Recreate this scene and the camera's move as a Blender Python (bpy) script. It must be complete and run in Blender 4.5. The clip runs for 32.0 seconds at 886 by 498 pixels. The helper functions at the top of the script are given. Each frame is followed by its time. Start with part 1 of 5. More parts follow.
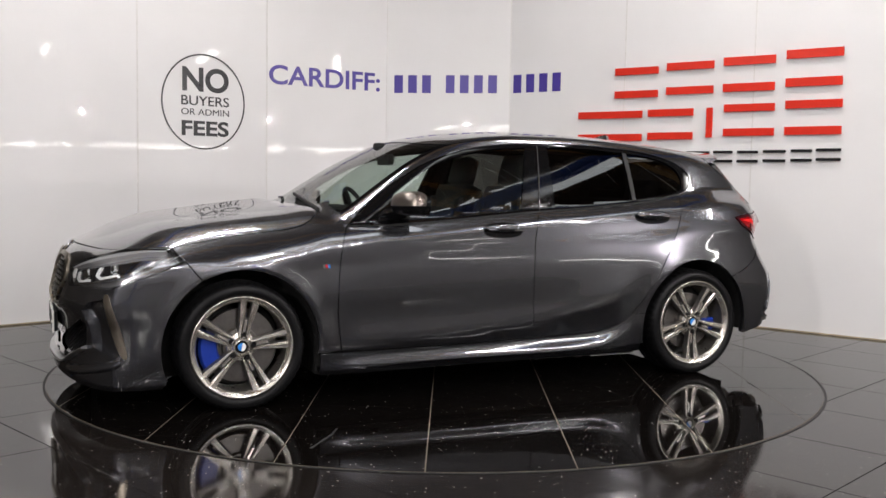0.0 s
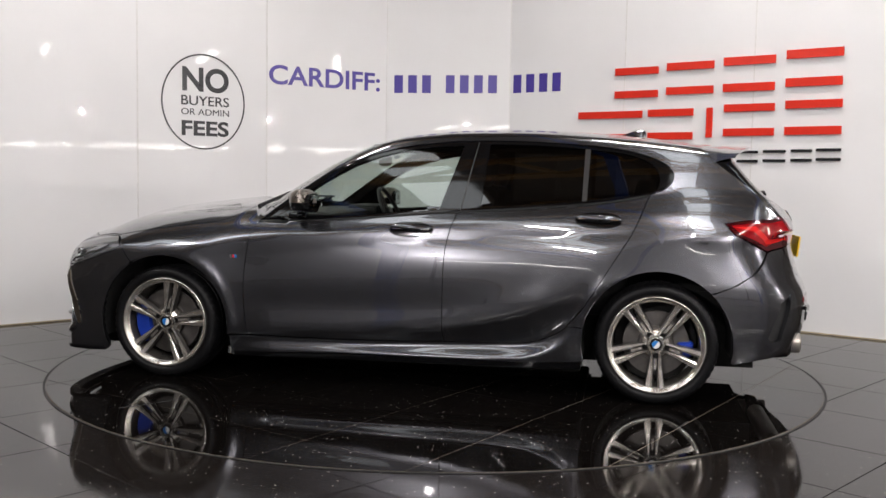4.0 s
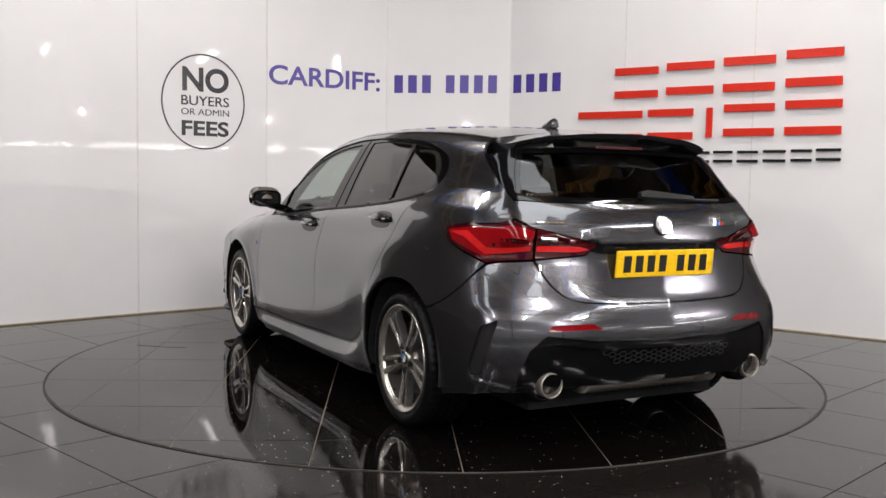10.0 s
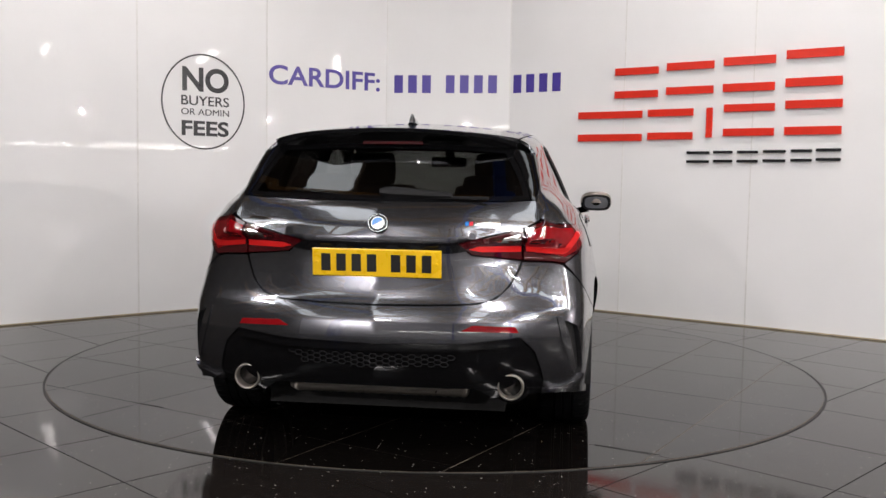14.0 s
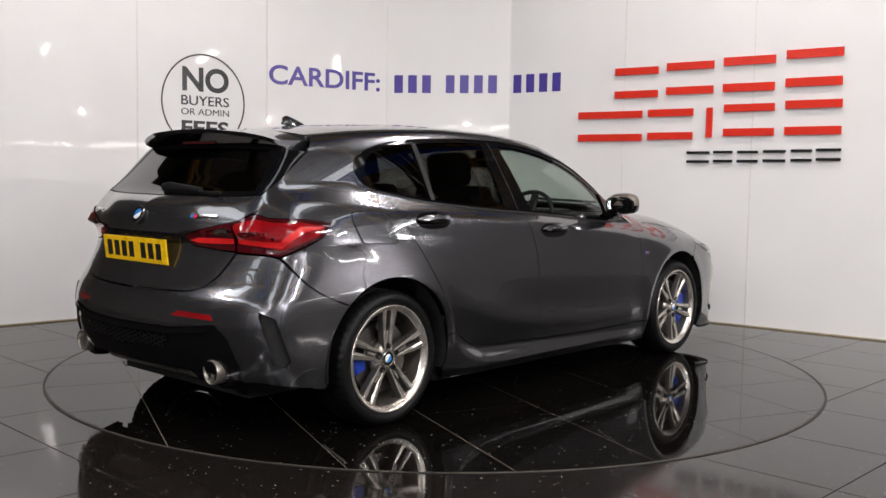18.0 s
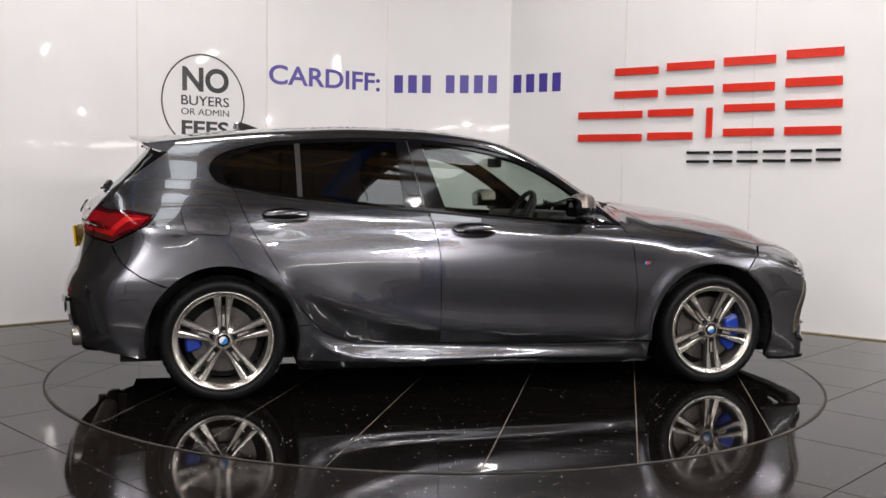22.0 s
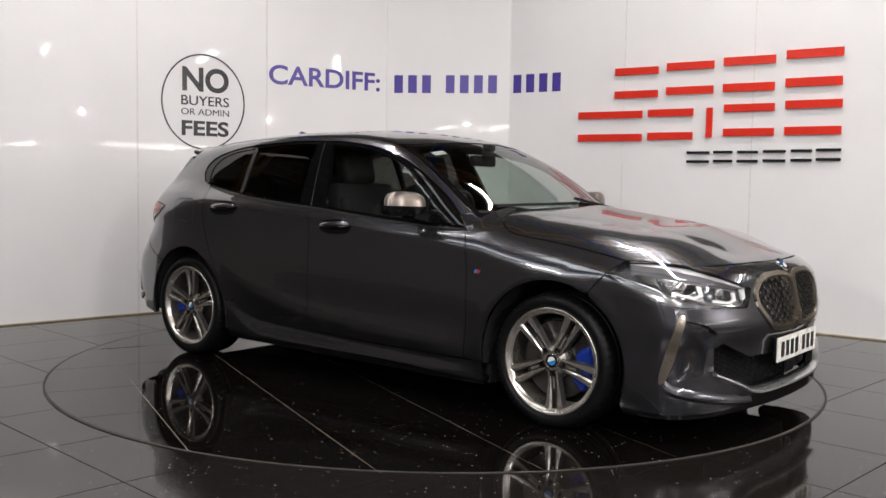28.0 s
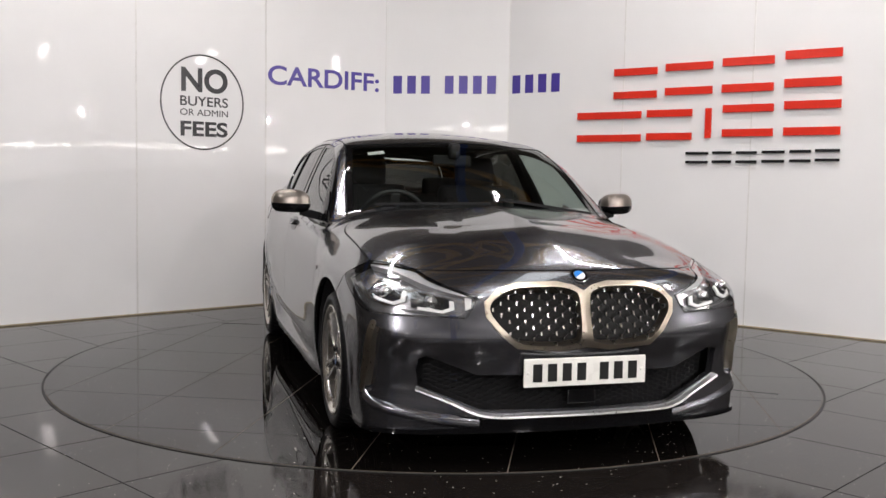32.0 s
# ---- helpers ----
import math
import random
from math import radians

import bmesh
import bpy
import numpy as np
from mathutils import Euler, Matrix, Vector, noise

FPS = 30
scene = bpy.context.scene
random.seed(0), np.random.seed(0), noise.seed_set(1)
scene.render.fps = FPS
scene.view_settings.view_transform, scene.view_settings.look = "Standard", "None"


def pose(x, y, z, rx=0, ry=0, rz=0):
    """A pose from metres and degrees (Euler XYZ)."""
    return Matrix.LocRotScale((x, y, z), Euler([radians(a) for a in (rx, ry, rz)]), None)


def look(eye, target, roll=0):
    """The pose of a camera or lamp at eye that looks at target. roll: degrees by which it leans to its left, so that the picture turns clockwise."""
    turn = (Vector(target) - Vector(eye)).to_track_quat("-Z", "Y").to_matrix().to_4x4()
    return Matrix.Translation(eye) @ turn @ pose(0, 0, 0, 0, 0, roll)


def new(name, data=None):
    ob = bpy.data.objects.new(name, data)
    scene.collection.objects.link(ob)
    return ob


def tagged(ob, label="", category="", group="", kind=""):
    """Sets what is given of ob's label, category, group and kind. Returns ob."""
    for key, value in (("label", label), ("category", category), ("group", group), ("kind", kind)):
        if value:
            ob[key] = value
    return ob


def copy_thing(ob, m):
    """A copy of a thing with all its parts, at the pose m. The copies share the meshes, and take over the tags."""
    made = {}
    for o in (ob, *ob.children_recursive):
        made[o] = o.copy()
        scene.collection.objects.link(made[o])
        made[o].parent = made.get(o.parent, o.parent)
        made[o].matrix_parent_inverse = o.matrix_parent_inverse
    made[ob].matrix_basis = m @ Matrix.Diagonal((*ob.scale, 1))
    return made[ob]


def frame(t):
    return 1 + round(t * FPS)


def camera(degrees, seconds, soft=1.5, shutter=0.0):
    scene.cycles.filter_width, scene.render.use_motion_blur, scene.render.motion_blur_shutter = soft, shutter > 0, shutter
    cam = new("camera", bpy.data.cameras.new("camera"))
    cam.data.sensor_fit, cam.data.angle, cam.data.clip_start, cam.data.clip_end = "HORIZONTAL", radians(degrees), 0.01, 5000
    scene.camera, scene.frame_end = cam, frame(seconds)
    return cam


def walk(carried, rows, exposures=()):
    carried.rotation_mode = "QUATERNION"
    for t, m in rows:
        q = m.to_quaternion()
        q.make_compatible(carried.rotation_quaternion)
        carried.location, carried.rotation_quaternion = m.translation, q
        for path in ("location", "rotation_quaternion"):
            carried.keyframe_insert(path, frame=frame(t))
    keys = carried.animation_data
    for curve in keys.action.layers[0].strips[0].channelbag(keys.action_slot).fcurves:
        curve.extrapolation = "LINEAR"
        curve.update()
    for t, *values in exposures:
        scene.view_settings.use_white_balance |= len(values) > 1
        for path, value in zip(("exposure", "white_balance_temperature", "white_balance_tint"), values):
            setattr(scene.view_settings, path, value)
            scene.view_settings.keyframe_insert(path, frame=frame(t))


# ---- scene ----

# ---- camera ----
EYE = (0.0, -5.8193, 1.127)


def aim(pan, tilt, lean):
    """Camera pose from pan to the right, tilt and lean in degrees."""
    a, b = radians(pan), radians(tilt)
    way = Vector((math.sin(a) * math.cos(b), math.cos(a) * math.cos(b), math.sin(b)))
    return look(EYE, Vector(EYE) + way, lean)


cam = camera(49.98, 32.0, soft=1.5)
STILL, NUDGED = aim(0.3057, -4.1739, 0.9697), aim(0.365, -4.140, 0.9697)
walk(cam, [(0.0, STILL), (31.9, STILL), (32.0, NUDGED)], exposures=[(0.0, 0.0), (32.0, 0.0)])


def turn_at(t):
    """Heading of the turntable in degrees at t seconds."""
    return -156.3634 - 8.6178 * t - 0.001627 * t * t


CAR_X, CAR_Y = 0.0439, -0.0195
TABLE_R = 2.243
TOP = 0.004  # the turntable's surface stands a little over the floor

# ---- world and lights ----
world = bpy.data.worlds.new("hall_air")
world.use_nodes = True
world.node_tree.nodes["Background"].inputs[0].default_value = (0.9, 0.95, 1.0, 1)
world.node_tree.nodes["Background"].inputs[1].default_value = 0.02
scene.world = world


def strip_lamp(x, y, z, length, power, turn=0.0, tilt=0.0, width=0.16):
    data = bpy.data.lights.new("strip_lamp_light", "AREA")
    data.shape, data.size, data.size_y = "RECTANGLE", length, width
    data.energy, data.color = power, (1.0, 0.94, 0.935)
    ob = new("strip_lamp_light", data)
    ob.matrix_basis = pose(x, y, z, tilt, 0, turn)
    return ob


def flood_lamp(x, y, z, target, power, size=0.3):
    data = bpy.data.lights.new("flood_lamp_light", "AREA")
    data.shape, data.size = "DISK", size
    data.energy, data.color = power, (1.0, 0.94, 0.935)
    ob = new("flood_lamp_light", data)
    ob.matrix_basis = look((x, y, z), target)
    return ob


HALL_Z = 6.2
# x, y, z, turn of the hanging twin-tube battens
# the last two, at z 4.5, are unseen and added to brighten the white wall
BATTENS = [(-4.6, -3.4, 4.3, 90), (-1.6, -8.4, 4.3, 90), (1.6, -4.6, 4.3, 90), (1.6, -8.4, 4.3, 90), (4.6, -3.4, 4.3, 90), (4.6, -7.2, 4.3, 90),
           (4.6, -11.0, 4.3, 90), (4.8, -0.6, 3.05, -32), (4.2, -2.5, 3.05, -32), (-1.9, 0.6, 4.5, 41), (1.9, 0.7, 4.5, -37)]
# x, y, z, turn of the tube lamps on the hall's walls
WALL_TUBES = [(9.86, -3.4, 1.75, 90), (9.86, -6.2, 1.75, 90), (9.86, -9.5, 2.6, 90), (6.0, -14.86, 2.6, 0), (2.4, -14.86, 2.6, 0), (-1.2, -14.86, 2.6, 0), (-4.8, -14.86, 2.6, 0)]
# x, y, z of the flood lamps and the places that they point at
# the third is an added fill for the darker right side of the wall
FLOODS = [(-2.6, -6.9, 2.25, 0.3, 1.5, 1.6), (6.2, -2.9, 2.2, -1.0, 1.0, 1.5), (3.2, -7.4, 2.6, 1.2, 1.5, 1.6)]
for bx, by, bz, bt in BATTENS:
    strip_lamp(bx, by, bz - 0.075, 1.5, (62 if bz > 4.4 else 80) if bz > 4 else 20, turn=bt, width=0.06)
for fx, fy, fz, tx, ty, tz in FLOODS:
    flood_lamp(fx, fy, fz, (tx, ty, tz), 80, 0.06)

# ---- materials ----
def material(name):
    m = bpy.data.materials.new(name)
    m.use_nodes = True
    return m, m.node_tree.nodes, m.node_tree.links, m.node_tree.nodes["Principled BSDF"]


def noise_node(nodes, links, scale, detail=4.0, coords="Object"):
    co = nodes.new("ShaderNodeTexCoord")
    n = nodes.new("ShaderNodeTexNoise")
    n.inputs["Scale"].default_value, n.inputs["Detail"].default_value = scale, detail
    links.new(co.outputs[coords], n.inputs["Vector"])
    return n


def ramp(nodes, links, source, stops):
    r = nodes.new("ShaderNodeValToRGB")
    while len(r.color_ramp.elements) < len(stops):
        r.color_ramp.elements.new(0.5)
    for e, (at, c) in zip(r.color_ramp.elements, stops):
        e.position, e.color = at, (*c, 1) if len(c) == 3 else c
    links.new(source, r.inputs[0])
    return r.outputs[0]


def grey(v):
    return (v, v, v)


def simple(name, colour, rough=0.5, metal=0.0, vary=0.12, scale=30.0, bump=0.0, coat=0.0, spec=0.5):
    """A plain surface whose tone and gloss vary a little at two scales."""
    m, nodes, links, b = material(name)
    n = noise_node(nodes, links, scale)
    big = noise_node(nodes, links, scale / 9)
    mix = nodes.new("ShaderNodeMath")
    mix.operation = "ADD"
    links.new(n.outputs["Fac"], mix.inputs[0])
    links.new(big.outputs["Fac"], mix.inputs[1])
    half = nodes.new("ShaderNodeMath")
    half.operation = "MULTIPLY"
    half.inputs[1].default_value = 0.5
    links.new(mix.outputs[0], half.inputs[0])
    lo, hi = [tuple(min(1.0, c * k) for c in colour) for k in (1 - vary, 1 + vary)]
    links.new(ramp(nodes, links, half.outputs[0], [(0.3, lo), (0.7, hi)]), b.inputs["Base Color"])
    links.new(ramp(nodes, links, half.outputs[0], [(0.3, grey(rough * 0.85)), (0.7, grey(min(1, rough * 1.15)))]), b.inputs["Roughness"])
    b.inputs["Metallic"].default_value = metal
    b.inputs["Coat Weight"].default_value, b.inputs["Coat Roughness"].default_value = coat, 0.03
    b.inputs["Specular IOR Level"].default_value = spec
    if bump:
        bp = nodes.new("ShaderNodeBump")
        bp.inputs["Strength"].default_value, bp.inputs["Distance"].default_value = bump, 0.002
        links.new(n.outputs["Fac"], bp.inputs["Height"])
        links.new(bp.outputs[0], b.inputs["Normal"])
    return m


def car_paint():
    m, nodes, links, b = material("mineral_grey_paint")
    flake = noise_node(nodes, links, 900.0, 2.0)
    links.new(ramp(nodes, links, flake.outputs["Fac"], [(0.35, (0.064, 0.065, 0.072)), (0.65, (0.134, 0.135, 0.148))]), b.inputs["Base Color"])
    b.inputs["Metallic"].default_value = 0.9
    b.inputs["Roughness"].default_value = 0.24
    b.inputs["Coat Weight"].default_value, b.inputs["Coat Roughness"].default_value = 1.0, 0.012
    b.inputs["Coat IOR"].default_value = 1.75
    return m


def tile_stone(name, tone, rough, shine):
    """Polished black granite: grain, flecks, and dust dulled patches."""
    m, nodes, links, b = material(name)
    fleck = noise_node(nodes, links, 260.0, 1.0)
    cloud = noise_node(nodes, links, 2.2, 5.0)
    info = nodes.new("ShaderNodeObjectInfo")
    col = ramp(nodes, links, fleck.outputs["Fac"], [(0.0, (tone * 0.85, tone * 0.7, tone * 0.62)), (0.72, (tone * 1.6, tone * 1.3, tone * 1.15)), (0.80, grey(0.03)), (1.0, grey(0.08))])
    # scattered pale dust specks
    co = nodes.new("ShaderNodeTexCoord")
    shift = nodes.new("ShaderNodeVectorMath")
    shift.operation = "MULTIPLY_ADD"
    shift.inputs[1].default_value = (37.0, 91.0, 0.0)
    links.new(info.outputs["Random"], shift.inputs[0])
    links.new(co.outputs["Object"], shift.inputs[2])
    cell = nodes.new("ShaderNodeTexVoronoi")
    cell.voronoi_dimensions = "2D"
    cell.inputs["Scale"].default_value = 34.0
    links.new(shift.outputs[0], cell.inputs["Vector"])
    links.new(shift.outputs[0], fleck.inputs["Vector"])
    links.new(shift.outputs[0], cloud.inputs["Vector"])
    near = nodes.new("ShaderNodeMath")
    near.operation = "LESS_THAN"
    near.inputs[1].default_value = 0.09
    links.new(cell.outputs["Distance"], near.inputs[0])
    rare = nodes.new("ShaderNodeMath")
    rare.operation = "GREATER_THAN"
    rare.inputs[1].default_value = 0.82
    links.new(cell.outputs["Color"], rare.inputs[0])
    both = nodes.new("ShaderNodeMath")
    both.operation = "MULTIPLY"
    links.new(near.outputs[0], both.inputs[0])
    links.new(rare.outputs[0], both.inputs[1])
    dust = nodes.new("ShaderNodeMix")
    dust.data_type = "RGBA"
    links.new(both.outputs[0], dust.inputs["Factor"])
    links.new(col, dust.inputs[6])
    dust.inputs[7].default_value = (0.62, 0.60, 0.56, 1)
    links.new(dust.outputs[2], b.inputs["Base Color"])
    add = nodes.new("ShaderNodeMath")
    add.operation = "MULTIPLY_ADD"
    add.inputs[1].default_value = rough * 0.7
    links.new(info.outputs["Random"], add.inputs[0])
    links.new(ramp(nodes, links, cloud.outputs["Fac"], [(0.3, grey(rough * 0.6)), (0.75, grey(rough * 1.7))]), add.inputs[2])
    links.new(add.outputs[0], b.inputs["Roughness"])
    b.inputs["Specular IOR Level"].default_value = shine
    bp = nodes.new("ShaderNodeBump")
    bp.inputs["Strength"].default_value, bp.inputs["Distance"].default_value = 0.04, 0.002
    wave = noise_node(nodes, links, 5.0, 2.0)
    links.new(wave.outputs["Fac"], bp.inputs["Height"])
    links.new(bp.outputs[0], b.inputs["Normal"])
    return m


def wall_white():
    m, nodes, links, b = material("glossy_white_wall_sheet")
    n = noise_node(nodes, links, 0.9, 5.0)
    links.new(ramp(nodes, links, n.outputs["Fac"], [(0.3, (0.74, 0.735, 0.73)), (0.7, (0.80, 0.795, 0.79))]), b.inputs["Base Color"])
    b.inputs["Roughness"].default_value = 0.012
    b.inputs["Specular IOR Level"].default_value = 0.35
    wave = noise_node(nodes, links, 3.0, 3.0)
    bp = nodes.new("ShaderNodeBump")
    bp.inputs["Strength"].default_value, bp.inputs["Distance"].default_value = 0.12, 0.01
    links.new(wave.outputs["Fac"], bp.inputs["Height"])
    links.new(bp.outputs[0], b.inputs["Normal"])
    return m


def glass_like(name, tint, alpha, rough=0.0):
    """Thin pane: a tinted see-through sheet with a clear reflection."""
    m = bpy.data.materials.new(name)
    m.use_nodes = True
    nodes, links = m.node_tree.nodes, m.node_tree.links
    nodes.clear()
    out = nodes.new("ShaderNodeOutputMaterial")
    see = nodes.new("ShaderNodeBsdfTransparent")
    see.inputs[0].default_value = (*tint, 1)
    gloss = nodes.new("ShaderNodeBsdfGlossy")
    gloss.inputs["Roughness"].default_value = rough
    face = nodes.new("ShaderNodeLayerWeight")
    face.inputs[0].default_value = 0.5
    power = nodes.new("ShaderNodeMath")
    power.operation = "POWER"
    power.inputs[1].default_value = 4.5
    links.new(face.outputs["Facing"], power.inputs[0])
    lift = nodes.new("ShaderNodeMath")
    lift.operation = "MULTIPLY_ADD"
    lift.inputs[1].default_value, lift.inputs[2].default_value = 1.0 - alpha, alpha
    links.new(power.outputs[0], lift.inputs[0])
    mix = nodes.new("ShaderNodeMixShader")
    links.new(lift.outputs[0], mix.inputs[0])
    links.new(see.outputs[0], mix.inputs[1])
    links.new(gloss.outputs[0], mix.inputs[2])
    links.new(mix.outputs[0], out.inputs[0])
    return m


def glow(name, colour, strength):
    m, nodes, links, b = material(name)
    b.inputs["Base Color"].default_value = (*colour, 1)
    b.inputs["Emission Color"].default_value = (*colour, 1)
    b.inputs["Emission Strength"].default_value = strength
    return m


PAINT = car_paint()
GLOSS_BLACK = simple("gloss_black_trim", (0.004, 0.004, 0.0045), 0.06, spec=0.4)
MATT_BLACK = simple("matt_black_plastic", (0.006, 0.006, 0.0065), 0.5, bump=0.2, scale=200, spec=0.25)
VOID = simple("dark_underbody", (0.006, 0.006, 0.006), 0.8)
RUBBER = simple("tyre_rubber", (0.0045, 0.0045, 0.005), 0.42, vary=0.25, scale=80, bump=0.2, spec=0.18)
ALLOY = simple("machined_alloy", (0.70, 0.66, 0.60), 0.24, metal=0.9, vary=0.06, scale=60)
ALLOY_DARK = simple("painted_alloy_grey", (0.17, 0.165, 0.16), 0.35, metal=0.85, vary=0.1, scale=60)
RIM_GREY = simple("brushed_rim_grey", (0.42, 0.39, 0.35), 0.30, metal=0.85, vary=0.1, scale=60)
STEEL = simple("brake_disc_steel", (0.17, 0.16, 0.15), 0.38, metal=1.0, vary=0.2, scale=40)
CALIPER = simple("blue_caliper_paint", (0.008, 0.035, 0.30), 0.3, coat=0.5)
CAP_GREY = simple("satin_grey_bronze_cap", (0.24, 0.21, 0.185), 0.30, metal=0.85, vary=0.06, scale=90)
BRONZE = simple("satin_bronze_metal", (0.42, 0.37, 0.30), 0.30, metal=1.0, vary=0.06, scale=90)
SILVER = simple("satin_silver_trim", (0.62, 0.62, 0.62), 0.3, metal=0.9, vary=0.05, scale=90)
CHROME = simple("polished_chrome", (0.75, 0.74, 0.73), 0.08, metal=1.0, vary=0.04, scale=90)
TAIL_RED = simple("red_lamp_lens", (0.22, 0.003, 0.006), 0.05, coat=1.0, vary=0.3, scale=14)
TAIL_DARK = simple("dark_red_lamp_lens", (0.05, 0.002, 0.004), 0.05, coat=1.0, vary=0.3, scale=14)
TAIL_LIGHT = simple("bright_red_light_guide", (0.62, 0.015, 0.015), 0.12, coat=1.0)
CLEAR_LENS = glass_like("clear_headlight_lens", (0.93, 0.94, 0.95), 0.06)
LAMP_INNER = simple("headlight_reflector", (0.42, 0.42, 0.43), 0.16, metal=1.0, vary=0.2)
LAMP_BOWL = simple("headlight_pale_housing", (0.40, 0.40, 0.41), 0.2, metal=0.8, vary=0.15)
PILLAR = simple("dark_grey_pillar_film", (0.035, 0.034, 0.033), 0.25, vary=0.05, scale=90)
STUD = simple("grille_stud_metal", (0.30, 0.29, 0.27), 0.25, metal=1.0)
LAMP_BAND = simple("headlight_silver_band", (0.42, 0.42, 0.42), 0.35, metal=0.35, vary=0.1)
# dark reflection of the hall is put into the mirror's colour
MIRROR_GLASS = simple("darkened_mirror_glass", (0.30, 0.31, 0.33), 0.02, metal=1.0, vary=0.02)
LAMP_BLACK = simple("headlight_black_insert", (0.012, 0.012, 0.013), 0.15)
LAMP_GUIDE = simple("headlight_white_guide", (0.78, 0.78, 0.76), 0.2, coat=0.6)
GLASS = glass_like("car_window_glass", (0.66, 0.73, 0.69), 0.07)
GLASS_TINT = glass_like("privacy_glass", (0.075, 0.073, 0.07), 0.065)
SEAT = simple("black_seat_cloth", (0.008, 0.008, 0.009), 0.85, bump=0.4, scale=120)
DASH = simple("black_dashboard_plastic", (0.011, 0.011, 0.012), 0.6, bump=0.3, scale=160)
PLATE_YELLOW = simple("yellow_plate_sheet", (0.85, 0.52, 0.01), 0.28, vary=0.03)
PLATE_WHITE = simple("white_plate_sheet", (0.78, 0.77, 0.72), 0.28, vary=0.03)
INK = simple("black_plate_ink", (0.012, 0.012, 0.012), 0.4)
BADGE_BLUE = simple("badge_blue_enamel", (0.03, 0.19, 0.55), 0.15, coat=1.0)
BADGE_WHITE = simple("badge_white_enamel", (0.8, 0.8, 0.8), 0.15, coat=1.0)
BADGE_RED = simple("badge_red_enamel", (0.6, 0.03, 0.05), 0.15, coat=1.0)
WALL = wall_white()
BEAD = simple("yellowed_sealant", (0.36, 0.30, 0.20), 0.7, vary=0.4, scale=12)
JOINT = simple("pale_joint_strip", (0.66, 0.65, 0.63), 0.4)
STONE = tile_stone("black_granite_tile", 0.0025, 0.02, 0.25)
STONE_DULL = tile_stone("worn_granite_tile", 0.008, 0.05, 0.32)
GROUT = simple("brown_grey_grout", (0.20, 0.165, 0.125), 0.9, scale=60, vary=0.3)
STEEL_EDGE = simple("black_rubber_edging", (0.006, 0.006, 0.006), 0.6)
SIGN_RED = simple("red_acrylic", (0.66, 0.03, 0.015), 0.25, vary=0.05)
SIGN_BLACK = simple("black_acrylic", (0.012, 0.012, 0.014), 0.25)
VINYL_BLUE = simple("violet_blue_vinyl", (0.055, 0.035, 0.27), 0.3, vary=0.06)
VINYL_BLACK = simple("charcoal_vinyl", (0.02, 0.02, 0.022), 0.3)
# south and east wall tones set how bright the car's flanks reflect
SOUTH_WALL = simple("grey_unseen_cladding", (0.58, 0.58, 0.60), 0.6, scale=2, vary=0.25)
HALL_WALL = simple("hall_cladding", (0.10, 0.085, 0.07), 0.7, scale=3, vary=0.35)
PALE_WALL = simple("pale_painted_hall_wall", (0.30, 0.29, 0.28), 0.6, scale=2, vary=0.1)
ROOFLIGHT = glow("daylit_rooflight", (0.93, 0.97, 1.0), 3.4)
ROOF_SHEET = simple("brown_roof_lining", (0.12, 0.085, 0.06), 0.6, scale=3, vary=0.3)
TRUSS = simple("ochre_painted_steel", (0.42, 0.22, 0.05), 0.5, vary=0.2)
BLUE_STEEL = simple("blue_painted_steel", (0.02, 0.07, 0.33), 0.45, vary=0.2)
TUBE = glow("lit_tube", (1.0, 0.97, 0.92), 20.0)
BATTEN_WHITE = simple("white_enamel_batten", (0.7, 0.7, 0.68), 0.4)


# ---- building helpers ----
def link_mesh(name, me, mat, parent=None, label=""):
    ob = new(name, me)
    if mat is not None and not me.materials:
        me.materials.append(mat)
    if parent is not None:
        ob.parent = parent
    if label:
        ob["label"] = label
    return ob


def part(name, bm, mat, parent=None, label="", smooth=False):
    me = bpy.data.meshes.new(name)
    bm.normal_update()
    bm.to_mesh(me)
    bm.free()
    if smooth:
        me.shade_smooth()
    return link_mesh(name, me, mat, parent, label)


def thing(name, label, category, m=None, group="", kind=""):
    ob = new(name)
    ob.empty_display_size = 0.1
    if m is not None:
        ob.matrix_basis = m
    return tagged(ob, label, category, group, kind)


def add_box(bm, cx, cy, cz, sx, sy, sz, m=None, bevel=0.0):
    r = bmesh.ops.create_cube(bm, size=1.0)
    bmesh.ops.scale(bm, vec=(sx, sy, sz), verts=r["verts"])
    if bevel:
        es = list({e for v in r["verts"] for e in v.link_edges})
        r2 = bmesh.ops.bevel(bm, geom=es, offset=bevel, segments=2, affect="EDGES", profile=0.6)
        vs = list({v for f in r2["faces"] for v in f.verts} | {v for v in r["verts"] if v.is_valid})
    else:
        vs = r["verts"]
    bmesh.ops.translate(bm, vec=(cx, cy, cz), verts=vs)
    if m is not None:
        bmesh.ops.transform(bm, matrix=m, verts=vs)
    return vs


def box(cx, cy, cz, sx, sy, sz, m=None, bevel=0.0):
    bm = bmesh.new()
    add_box(bm, cx, cy, cz, sx, sy, sz, m, bevel)
    return bm


def add_prism(bm, poly, h0, h1, m=None):
    """A prism over a flat polygon (x, y), from height h0 to h1."""
    lo = [bm.verts.new((x, y, h0)) for x, y in poly]
    hi = [bm.verts.new((x, y, h1)) for x, y in poly]
    n = len(poly)
    bm.faces.new(hi)
    bm.faces.new(lo[::-1])
    for i in range(n):
        bm.faces.new((lo[i], lo[(i + 1) % n], hi[(i + 1) % n], hi[i]))
    if m is not None:
        bmesh.ops.transform(bm, matrix=m, verts=lo + hi)
    return lo + hi


